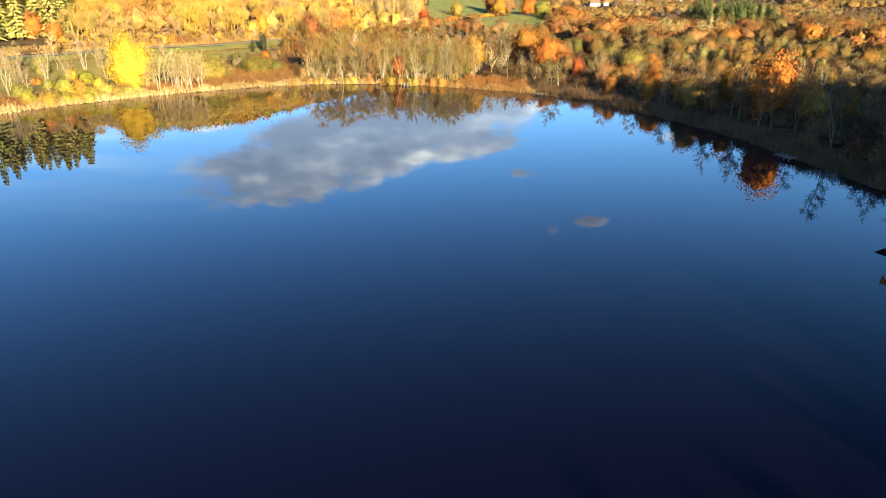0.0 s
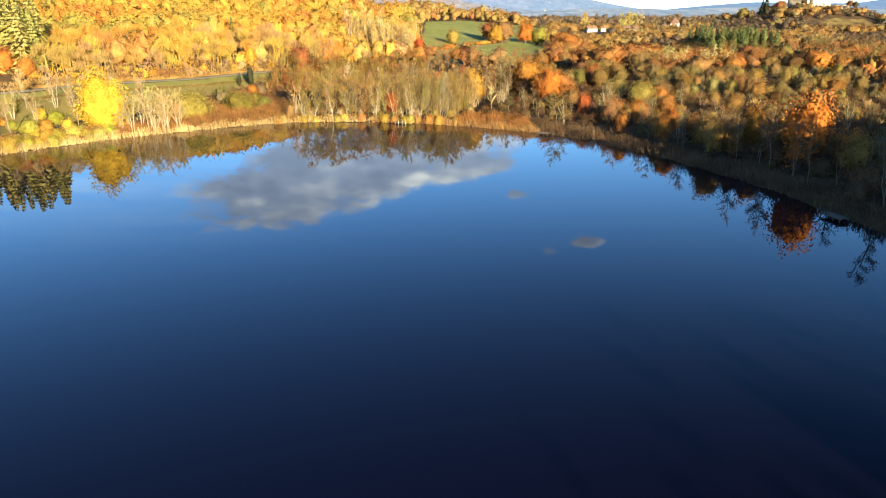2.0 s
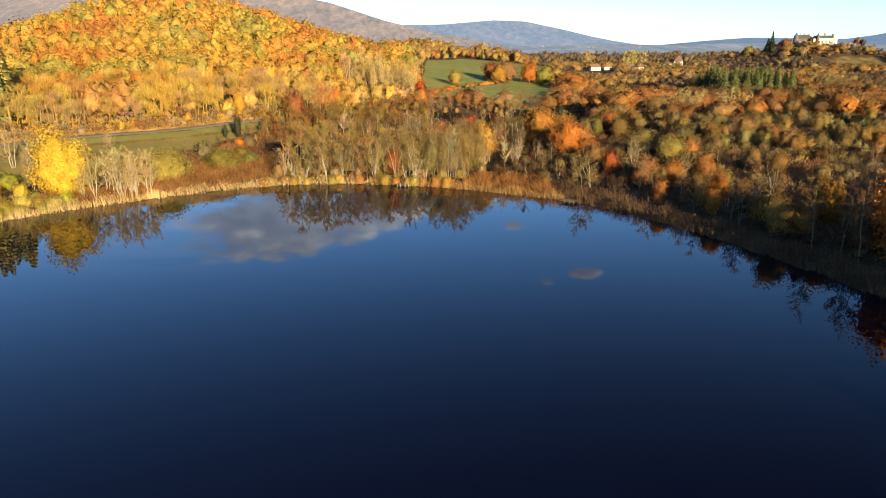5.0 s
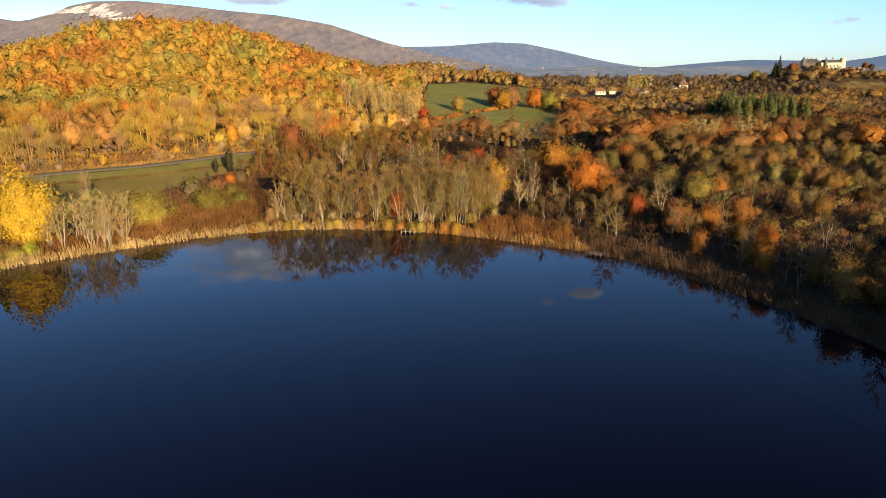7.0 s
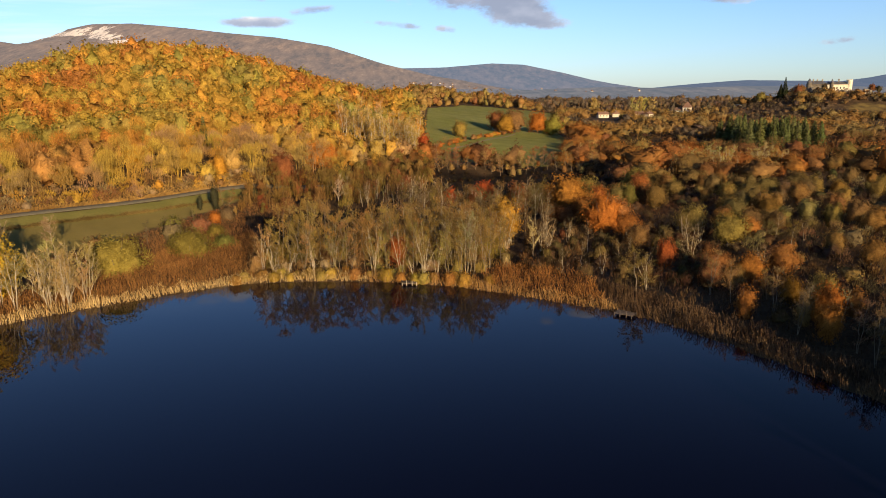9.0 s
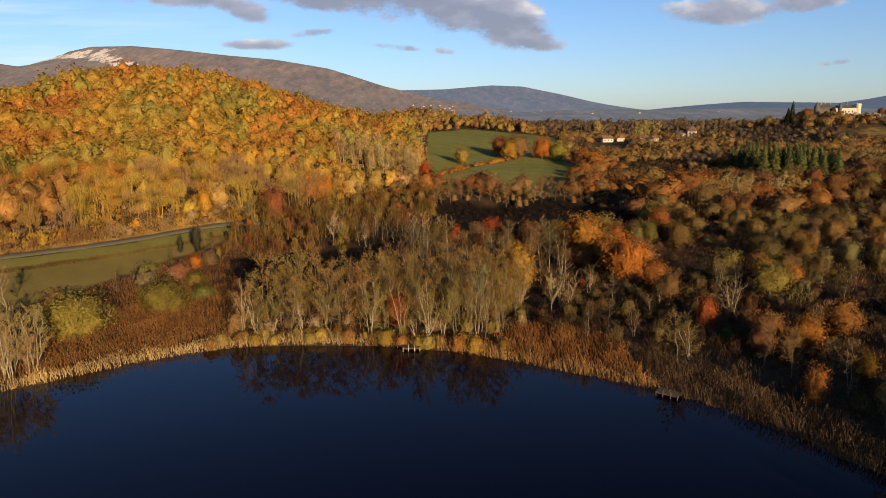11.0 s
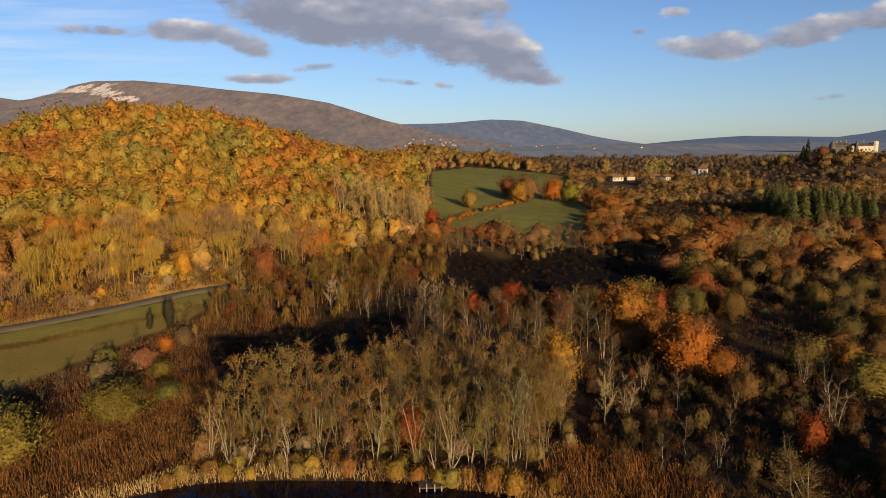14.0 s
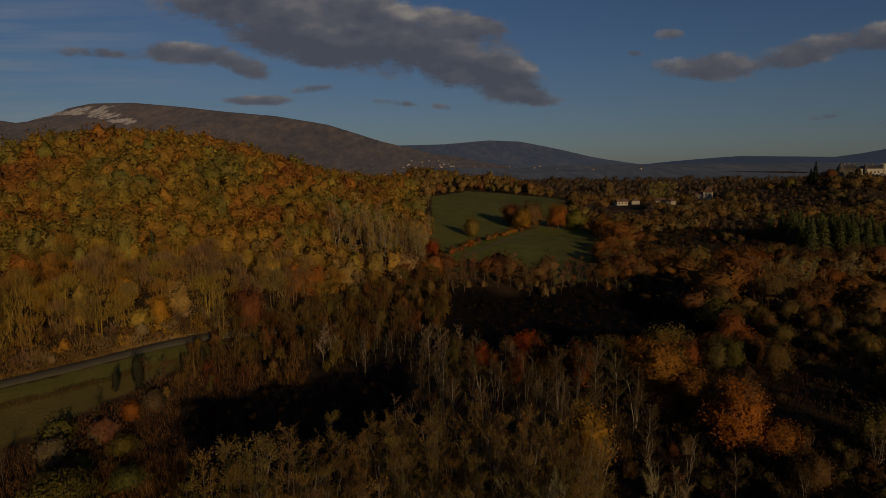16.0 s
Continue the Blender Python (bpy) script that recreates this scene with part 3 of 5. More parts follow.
def crown(rng, hgt, wid, low, level, count, size, lumps=18, loose=1.0, body=0.40):
    """A leafy crown: a mass of boughs bulging unevenly with loose sprays over it; triangles and their soft normals."""
    d, f = ball(level)
    bumps = unit(rng.normal(size=(lumps, 3)) + np.array((0, 0, 0.3)))
    amp = rng.uniform(0.3, 1.0, lumps)
    width = rng.uniform(0.022, 0.07, lumps)
    r = body + ((1.02 - body) * amp * np.exp(-(1 - d @ bumps.T) / width)).max(1) + 0.14 * (d @ unit(rng.normal(size=3))) * (d[:, 2] > -0.5) + rng.normal(size=len(d)) * 0.035
    r /= np.percentile(r, 90)
    half = hgt * (1 - low) / 2
    mid_ = np.array((rng.normal() * 0.03 * wid, rng.normal() * 0.03 * wid, hgt - half * 1.04))
    p = d * r[:, None] * np.array((wid / 2, wid / 2, half))
    p[:, 2] = np.where(p[:, 2] < 0, p[:, 2] * 0.9, p[:, 2])
    fn = np.cross(p[f[:, 1]] - p[f[:, 0]], p[f[:, 2]] - p[f[:, 0]])
    vn = np.zeros_like(p)
    for k in range(3):
        np.add.at(vn, f[:, k], fn)
    vn = unit(unit(vn) + 0.45 * d + np.array((0, 0, 0.15)))
    area = np.linalg.norm(fn, axis=1)
    keep = fn[:, 2] / area > -0.75
    f, area = f[keep], area[keep]
    tri, nrm = p[f] * 0.72 + mid_, vn[f]
    if count:
        q = rng.choice(len(f), count, p=area / area.sum())
        w = rng.dirichlet((1, 1, 1), count)
        c, n = np.einsum("ij,ijk->ik", w, p[f[q]]), unit(np.einsum("ij,ijk->ik", w, vn[f[q]]))
        c = c * rng.uniform(0.62, 1.1, (count, 1)) ** 0.8 + rng.normal(size=c.shape) * 0.35 * loose * size + mid_
        t = leaves(rng, c, n, size, 0.55)
        flip = np.einsum("ij,ij->i", flat_normals(t)[:, 0], n) < 0
        t[flip] = t[flip][:, ::-1]
        own = np.repeat(n[:, None, :], 3, 1) * 0.6 + flat_normals(t) * 0.72
        tri, nrm = np.concatenate([tri, t]), np.concatenate([nrm, own])
    return tri, nrm


def blob_points(rng, n, lobes, lifted=0.0):
    """Points in the outer shells of several lobes (x, y, z, rx, rz), and the way outwards there; lifted: the share of undersides left out for tops."""
    pick = rng.integers(0, len(lobes), n)
    L = np.array(lobes)[pick]
    d = unit(rng.normal(size=(n, 3)))
    flip = (d[:, 2] < -0.25) & (rng.random(n) < lifted)
    d[flip, 2] *= -1
    r = rng.uniform(0.55, 1.05, (n, 1)) ** 0.6
    off = d * r * np.stack([L[:, 3], L[:, 3], L[:, 4]], 1)
    c = L[:, :3] + off
    return c, d


def broad_shape(rng, hgt, wid, low=0.22):
    """Lobes of a broad-crowned tree."""
    lobes = [(0, 0, hgt * 0.66, wid * 0.33, hgt * 0.3)]
    n = 11
    for i in range(n):
        a = i * 2.4 + rng.uniform(-0.4, 0.4)
        zz = rng.uniform(low + 0.12, 0.86)
        prof = math.sin(math.pi * min(1, max(0.08, (zz - low + 0.16) / (1.12 - low)))) ** 0.7
        rr = wid * 0.36 * prof * rng.uniform(0.75, 1.15)
        s = wid * rng.uniform(0.14, 0.24)
        lobes.append((math.cos(a) * rr, math.sin(a) * rr, hgt * zz, s, s * 0.9))
    return lobes


def broad_tree(rng, hgt, wid, count, size, low=0.22):
    lobes = broad_shape(rng, hgt, wid, low)
    lean = rng.normal(size=2) * 0.03 * hgt
    trunk = [tube([(0, 0, -0.4), (lean[0] * 0.3, lean[1] * 0.3, hgt * 0.3), (lean[0], lean[1], hgt * 0.72)], [hgt * 0.024, hgt * 0.017, hgt * 0.006], 6)]
    for lx, ly, lz, s, _ in lobes[1:]:
        z0 = lz * rng.uniform(0.45, 0.65)
        f = z0 / (hgt * 0.72)
        p0 = np.array((lean[0] * f, lean[1] * f, z0))
        p2 = np.array((lx, ly, lz))
        trunk.append(tube([p0, (p0 + p2) / 2 + np.array((0, 0, 0.06 * hgt)) * rng.uniform(-0.5, 0.5), p2], [hgt * 0.009, hgt * 0.006, hgt * 0.002], 4))
    return np.concatenate(trunk), crown(rng, hgt, wid, low, 3, count, size, 40, 1.0, 0.56)


def thin_tree(rng, hgt, wid, twigs, count, size, stems=1):
    """A slender waterside tree: pale upright stems, fine rising twigs and few leaves."""
    trunk, crown = [], []
    for s in range(stems):
        a = rng.uniform(0, 6.28)
        out = (0.05 + 0.13 * (stems > 1)) * hgt * rng.uniform(0.5, 1.2)
        hh = hgt * (rng.uniform(0.8, 1.0) if s else 1.0)
        foot = np.array((math.cos(a) * 0.25, math.sin(a) * 0.25, -0.3)) * (stems > 1)
        foot[2] = -0.3
        ts = np.linspace(0, 1, 7)
        path = np.stack([foot[0] + math.cos(a) * out * ts ** 1.3, foot[1] + math.sin(a) * out * ts ** 1.3, -0.3 + hh * ts], 1)
        path[1:-1, :2] += rng.normal(size=(5, 2)) * 0.012 * hgt
        trunk.append(tube(path, np.interp(ts, [0, 0.6, 1], [hgt * 0.0082, hgt * 0.0046, hgt * 0.001]), 5))
        nb = max(8, 21 // stems)
        for i in range(nb):
            t = rng.uniform(0.16, 0.96)
            p0 = np.array([np.interp(t, ts, path[:, k]) for k in range(3)])
            az = rng.uniform(0, 6.28)
            ln = wid * (0.58 - 0.36 * t) * rng.uniform(0.7, 1.2)
            p2 = p0 + np.array((math.cos(az) * ln, math.sin(az) * ln, ln * rng.uniform(0.2, 1.7)))
            p1 = (p0 + p2) / 2 + np.array((0, 0, -0.12 * ln))
            trunk.append(tube([p0, p1, p2], [hgt * 0.0021, hgt * 0.0014, hgt * 0.0006], 3))
            m = twigs // (nb * stems)
            f = rng.random((m, 1)) ** 0.7
            b0 = p0 + (p2 - p0) * f
            dirs = unit(unit(p2 - p0)[None] + rng.normal(size=(m, 3)) * 0.9 + np.array((0, 0, 0.55)))
            b0 = b0 + rng.normal(size=(m, 3)) * 0.12
            tip = b0 + dirs * rng.uniform(0.04, 0.12, (m, 1)) * hgt * 0.8
            crown.append(spikes(rng, b0, tip, 0.026))
            q = count // (nb * stems)
            if q:
                pick = rng.integers(0, m, q)
                lc = b0[pick] + (tip[pick] - b0[pick]) * rng.uniform(0.3, 1.1, (q, 1)) + rng.normal(size=(q, 3)) * 0.12
                crown.append(leaves(rng, lc, dirs[pick], size, 1.5))
    return np.concatenate(trunk), np.concatenate(crown)


def shrub(rng, hgt, wid, count, size):
    """A dome of stems and sprays from the ground up."""
    trunk, lobes = [], []
    for i in range(9):
        a, r = i * 2.4, wid * 0.5 * math.sqrt((i + 0.3) / 9.5)
        zz = hgt * (0.95 - 0.55 * (r / (wid * 0.5)) ** 2) * rng.uniform(0.72, 1.0)
        x, y = math.cos(a) * r, math.sin(a) * r
        trunk.append(tube([(x * 0.15, y * 0.15, -0.2), (x * 0.6, y * 0.6, zz * 0.5), (x, y, zz)], [0.06, 0.045, 0.015], 4))
        lobes.append((x * 0.85, y * 0.85, zz * 0.6, wid * 0.2, zz * 0.42))
    tri, nrm = crown(rng, hgt, wid, -0.6, 3 if count > 1000 else 2, count, size, 20, 1.0, 0.6)
    c, d = blob_points(rng, count // 4, lobes)
    c[:, 2] = np.abs(c[:, 2])
    tip = c + unit(d + np.array((0, 0, 1.2))) * rng.uniform(0.3, 0.9, (len(c), 1))
    twig = spikes(rng, c, tip, 0.03)
    return np.concatenate(trunk), (np.concatenate([tri, twig]), np.concatenate([nrm, flat_normals(twig)]))


def spruce(rng, hgt, wid, count):
    """A conifer: a straight stem with drooping tiers."""
    trunk = tube([(0, 0, -0.4), (0, 0, hgt * 0.5), (0, 0, hgt)], [hgt * 0.016, hgt * 0.01, 0.02], 5)
    t = rng.random(count) ** 0.75
    tier = np.round(t * 19) / 19 * 0.5 + t * 0.5
    z = hgt * (0.06 + 0.94 * (1 - tier))
    az = rng.uniform(0, 6.28, count)
    f = rng.uniform(0.15, 1.0, count) ** 0.55
    r = wid * 0.5 * (0.04 + tier) * f * (0.85 + 0.15 * np.sin(az * 5 + tier * 40))
    base = np.stack([np.cos(az) * r * 0.6, np.sin(az) * r * 0.6, z], 1)
    tip = np.stack([np.cos(az) * (r + 0.5), np.sin(az) * (r + 0.5), z - 0.16 * r - 0.2], 1)
    t = spikes(rng, base, tip, 0.42)
    n = unit(np.stack([np.cos(az), np.sin(az), 0.55 + 0 * az], 1))
    flip = np.einsum("ij,ij->i", flat_normals(t)[:, 0], n) < 0
    t[flip] = t[flip][:, ::-1]
    return trunk, (t, np.repeat(n[:, None, :], 3, 1) * 0.7 + flat_normals(t) * 0.4)


def plant_kind(name, label, category, group, bark, built, part_name="crown"):
    """A first tree of a kind, far below the ground until it is copied; its trunk and crown are parts."""
    base = new(name)
    tagged(base, label, category, group)
    for pname, tris, mat in (("trunk", built[0], bark), (part_name, built[1], LEAF)):
        soft = None
        if isinstance(tris, tuple):
            tris, soft = tris
        ob = new(pname, triangles_mesh(pname, tris, mat, None, soft))
        ob.parent = base
    return base


def vary(rng, colour, amount=0.14):
    k = 1 + rng.normal() * amount
    return tuple(max(0.004, c * k * (1 + rng.normal() * amount * 0.5)) for c in colour)


def plant(rng, proto, x, y, hgt, colour, label="", wide=1.0, sink=0.0):
    """A copy of a first tree, scaled to a height, with its own leaf colour."""
    s = hgt / proto["made_height"]
    m = Matrix.Translation((x, y, h1(x, y) - sink)) @ Matrix.Rotation(rng.uniform(0, 6.28), 4, "Z") @ Matrix.Diagonal((s * wide, s * wide, s, 1))
    t = copy_thing(proto, Matrix.Identity(4))
    t.matrix_basis = m
    for ch in t.children:
        ch.color = (*colour, 1)
    if label:
        t["label"] = label
    return t


ORANGE, GOLD, YELLOW, RUST, RED = (0.38, 0.14, 0.03), (0.36, 0.20, 0.035), (0.50, 0.34, 0.04), (0.26, 0.105, 0.04), (0.34, 0.075, 0.025)
BROWN, OLIVE, TAN, GREY, GREEN, LIME = (0.21, 0.12, 0.05), (0.21, 0.175, 0.05), (0.30, 0.22, 0.11), (0.26, 0.195, 0.10), (0.07, 0.095, 0.03), (0.22, 0.20, 0.04)
PINE = (0.125, 0.142, 0.052)


# ---- first trees of each kind ----
protos = {}
seedling = np.random.default_rng(11)
for i in range(4):
    p = plant_kind("oak_tree", "broad autumn oak with orange leaves", "tree", "lakeside oaks", DARK_BARK, broad_tree(seedling, 12, 9.5, 2100, 0.36, -0.2))
    p["made_height"] = 12.0
    protos["oak", i] = p
for i in range(6):
    p = plant_kind("alder_tree", "slender pale-stemmed alder with thin olive leaves", "tree", "waterside grove", PALE_BARK if i % 3 == 2 else BARK, thin_tree(seedling, 13, 5.2, 660, 560, 0.21, 1 + i % 3))
    p["made_height"] = 13.0
    protos["alder", i] = p
for i in range(4):
    p = plant_kind("birch_tree", "bare pale birch with fine upright twigs", "tree", "bare birches", PALE_BARK, thin_tree(seedling, 12, 5.0, 1150, 100, 0.18, 1 + (i % 2) * 3))
    p["made_height"] = 12.0
    protos["birch", i] = p
for i in range(3):
    p = plant_kind("willow_shrub", "rounded willow shrub in olive autumn leaf", "shrub", "lakeside shrubs", BARK, shrub(seedling, 5, 7, 300, 0.4))
    p["made_height"] = 5.0
    protos["shrub", i] = p
for i in range(2):
    p = plant_kind("willow_shrub", "wide rounded willow in olive autumn leaf", "shrub", "lakeside shrubs", BARK, shrub(seedling, 5, 6.4, 3200, 0.2))
    p["made_height"] = 5.0
    protos["dome", i] = p
for i in range(2):
    p = plant_kind("spruce_tree", "dark green spruce in a dense stand", "tree", "spruce stand", DARK_BARK, spruce(seedling, 18, 9.5, 700))
    p["made_height"] = 18.0
    protos["spruce", i] = p
for i in range(3):
    p = plant_kind("poplar_tree", "tall narrow poplar with pale upright stems", "tree", "poplar row", PALE_BARK, thin_tree(seedling, 20, 4.6, 800, 500, 0.42, 3))
    p["made_height"] = 20.0
    protos["poplar", i] = p

rng = np.random.default_rng(5)
DUSKY = [(0.20, 0.115, 0.042), (0.24, 0.125, 0.038), (0.21, 0.155, 0.055), (0.25, 0.155, 0.045), (0.20, 0.145, 0.06), (0.29, 0.135, 0.036), (0.23, 0.165, 0.06)]
OLIVES = [(0.22, 0.165, 0.05), (0.25, 0.18, 0.06), (0.20, 0.14, 0.045), (0.27, 0.18, 0.055)]
DULL = [(0.13, 0.095, 0.033), (0.14, 0.10, 0.05), (0.13, 0.07, 0.03), (0.16, 0.105, 0.042)]


def choose(kind, n):
    return protos[kind, int(rng.integers(0, n))]


def pick(colours):
    return vary(rng, colours[int(rng.integers(0, len(colours)))])


def scatter(x0, x1, y0, y1, gap, test=None, tries=4000, most=400):
    """Loose, evenly filled places within a rectangle."""
    out = []
    for _ in range(tries):
        x, y = rng.uniform(x0, x1), rng.uniform(y0, y1)
        if test is not None and not test(x, y):
            continue
        if all((x - a) ** 2 + (y - b) ** 2 > gap * gap for a, b in out):
            out.append((x, y))
            if len(out) >= most:
                break
    return out


def sd(x, y):
    return float(shore_distance(x, y)[0])


# the grove on the far shore
for x, y in scatter(-47, 14, 213, 245, 2.45, lambda x, y: sd(x, y) > 3.0 and x > -43.5 and x < 6 + (y - 213) * 0.25 and y < np.interp(x, [-46, -43, -39, -28, -20, -12], [217, 221, 230, 236, 244, 300])):
    plant(rng, choose("alder", 6), x, y, rng.uniform(8, 11.5) + (2.0 if x < -30 and y > 222 else 0), pick([(0.245, 0.175, 0.055), (0.225, 0.16, 0.06), (0.265, 0.17, 0.055), (0.225, 0.145, 0.045)]))
# bare trees behind it
for x, y in scatter(-30, 25, 246, 318, 4.4, lambda x, y: (x > -18 + (y - 246) * 0.12 or y > 292) and (x < -8 or y < 300)):
    k = rng.random()
    if k < 0.45:
        plant(rng, choose("birch", 4), x, y, rng.uniform(8, 13) * (0.65 if y > 280 else 1), pick([(0.17, 0.12, 0.06), (0.18, 0.12, 0.05)]))
    else:
        plant(rng, choose("alder", 6), x, y, rng.uniform(8, 12) * (0.6 if y > 280 else 1), pick([(0.13, 0.092, 0.032), (0.13, 0.072, 0.03), (0.145, 0.10, 0.042)]))

# marked single trees
shore_oaks = [
        (11, 240, 14.5, GOLD, 0.85, "tall golden-orange oak at the grove's edge"), (37, 248, 14, ORANGE, 1.05, "broad bright orange oak in low sun"),
        (32, 272, 16, (0.30, 0.14, 0.03), 1.1, "broad brown-orange oak above the grove"), (10, 300, 9, RED, 1.0, "red-orange maple among bare trees"),
        (-14, 219, 9, (0.30, 0.09, 0.028), 0.7, "small bright red maple in the grove"), (41.5, 214, 9, (0.30, 0.085, 0.028), 0.7, "small vivid orange-red tree by the reeds"),
        (-1, 295, 7.5, RED, 1.0, "low rust-red oak among bare trees"), (19, 282, 12, RUST, 0.8, "rust-brown oak behind the grove"), (55, 178, 9, ORANGE, 0.8, "orange oak on the shaded bank"),
        (68, 142, 16, ORANGE, 0.85, "orange oak over the reed bank"), 
        (-142, 245, 11, ORANGE, 1.0, "orange oak below the spruces"), (-133, 241, 8, (0.36, 0.16, 0.035), 1.0, "low orange-brown oak below the spruces")]
meadow_oaks = [(-67, 264, 4.5, ORANGE, 1.1, "orange bush beside the field"),
        (44, 556, 15, GOLD, 1.2, "golden oak standing in the green meadow"), (51, 564, 19, BROWN, 1.35, "brown-leaved oak standing in the meadow"), (40, 575, 17, RUST, 1.3, "brown-leaved oak standing in the meadow"),
        (68, 568, 18, ORANGE, 1.25, "orange-leaved oak at the meadow's edge"), (78, 566, 16, LIME, 1.35, "olive-green tree in the meadow"), (9, 505, 12, (0.28, 0.20, 0.05), 1.3, "round olive tree in the meadow hedge"),
        (-12, 428, 11, RED, 0.9, "red-orange tree at the meadow's edge"), (-14, 412, 8, RUST, 1.2, "low rust-brown tree beside poplars")]
hill_oaks = [(-59, 316, 15, (0.22, 0.085, 0.035), 0.95, "dark rust-brown oak at the foot of the hill"), (-108, 308, 10, (0.55, 0.31, 0.04), 0.9, "bright golden maple above the road"), (-92, 317, 11, (0.55, 0.29, 0.04), 0.8, "bright orange-gold maple above the road"), (-78, 306, 9, (0.52, 0.27, 0.04), 0.8, "golden maple beside the road"), (-55, 351, 13, (0.46, 0.19, 0.035), 0.95, "orange oak low on the hillside"), (-49, 357, 13, (0.46, 0.17, 0.035), 1.0, "orange-red oak low on the hillside"), (-126, 352, 13, (0.45, 0.19, 0.035), 1.1, "broad orange oak on the hillside")]
for x, y, hgt, col, wide, lab in shore_oaks + meadow_oaks + hill_oaks:
    plant(rng, choose("oak", 4), x, y, hgt, col, lab, wide)

maple = plant_kind("maple_tree", "bright yellow maple on the lake shore", "tree", "", DARK_BARK, broad_tree(np.random.default_rng(8), 17.0, 14.5, 6500, 0.42, -0.3))
maple.location = (-89.5, 197, h1(-89.5, 197))
for part_ in maple.children:
    part_.color = (*YELLOW, 1)

# left shore: bare alders, shrubs and saplings
for x, y in scatter(-84, -70, 193, 204, 2.0, lambda x, y: sd(x, y) > 1.5, most=16):
    plant(rng, choose("birch", 4), x, y, rng.uniform(8, 11), pick([(0.36, 0.28, 0.11), (0.32, 0.25, 0.10)]))
for x, y in scatter(-112, -84, 168, 200, 2.6, lambda x, y: 1.0 < sd(x, y) < 6.5, most=22):
    plant(rng, choose("dome", 2), x, y, rng.uniform(2.2, 4.2), pick([(0.42, 0.33, 0.055), (0.38, 0.28, 0.05), (0.36, 0.29, 0.07)]), "yellow willow shrub on the lake shore", rng.uniform(0.8, 1.2))
for x, y in scatter(-125, -88, 175, 225, 4.5, lambda x, y: sd(x, y) > 3, most=40):
    if rng.random() < 0.55:
        plant(rng, choose("birch", 4), x, y, rng.uniform(8, 12), pick([TAN, GREY]))
    else:
        plant(rng, choose("shrub", 3), x, y, rng.uniform(3, 5), pick([YELLOW, LIME, GOLD]))
for x, y, hgt, wide, col in [(-73, 217.5, 8.6, 1.25, (0.245, 0.185, 0.042)), (-63, 232, 7.2, 1.25, (0.215, 0.175, 0.042)), (-57, 240, 4.0, 1.2, OLIVE), (-77, 232, 3.2, 1.0, BROWN), (-68, 244, 3.4, 1.0, RUST), (-70, 257, 3.6, 1, GREY), (-63, 252, 4.2, 1.0, OLIVE), (-84, 235, 3.2, 1.0, OLIVE)]:
    plant(rng, choose("dome", 2) if hgt > 3.9 else choose("shrub", 3), x, y, hgt, vary(rng, col), "", wide)
for x, y in scatter(-95, -48, 228, 296, 4.6, lambda x, y: (x < np.interp(y, [231, 250, 268, 296], [-47, -54, -62, -68])) and -12 < road_side(x, y) + 24 - (y - 243) * 0.29 + 8 < 4, most=13):
    plant(rng, protos["alder", 0] if rng.random() < 0.3 else choose("shrub", 3), x, y, rng.uniform(3, 6.5), pick([(0.14, 0.10, 0.05), (0.15, 0.12, 0.04), (0.17, 0.09, 0.04)]))

# shrubs added along the grove's back edge to make its cast shadow solid
for x, y in scatter(-44, -8, 218, 250, 3.6, lambda x, y: -5 < y - np.interp(x, [-46, -43, -39, -28, -20, -12], [217, 221, 230, 236, 244, 252]) < 0, most=26):
    plant(rng, choose("shrub", 3), x, y, rng.uniform(5, 7), pick([(0.17, 0.13, 0.04), (0.16, 0.10, 0.04)]), "tall brown shrub added behind the grove to deepen its shadow", 0.6)
for x, y in scatter(-42, 10, 216, 236, 4.2, lambda x, y: y < np.interp(x, [-46, -43, -39, -28, -20, -12], [217, 221, 228, 234, 240, 240]), most=45):
    plant(rng, choose("shrub", 3), x, y, rng.uniform(2.6, 4.6), pick([OLIVE, BROWN, TAN]), "olive undergrowth shrub between alder stems", 0.75)
# low shrubs at the water under the grove
for x, y in scatter(-47, 12, 208, 220, 1.9, lambda x, y: 0.3 < sd(x, y) < 3.6, most=26):
    plant(rng, choose("shrub", 3), x, y, rng.uniform(1.6, 3.8), pick([(0.29, 0.20, 0.045), (0.27, 0.155, 0.04), (0.25, 0.19, 0.05), (0.22, 0.16, 0.045), (0.20, 0.12, 0.04)]), "low yellow-green shrub at the water", rng.uniform(0.75, 1.1))
plant(rng, protos["dome", 0], 6.5, 228, 6.5, (0.24, 0.185, 0.04), "large rounded olive willow beside birches", 0.8)

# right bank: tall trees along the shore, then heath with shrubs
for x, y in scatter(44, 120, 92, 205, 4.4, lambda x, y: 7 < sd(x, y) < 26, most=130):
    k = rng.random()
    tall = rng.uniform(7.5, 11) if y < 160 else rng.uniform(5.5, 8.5)
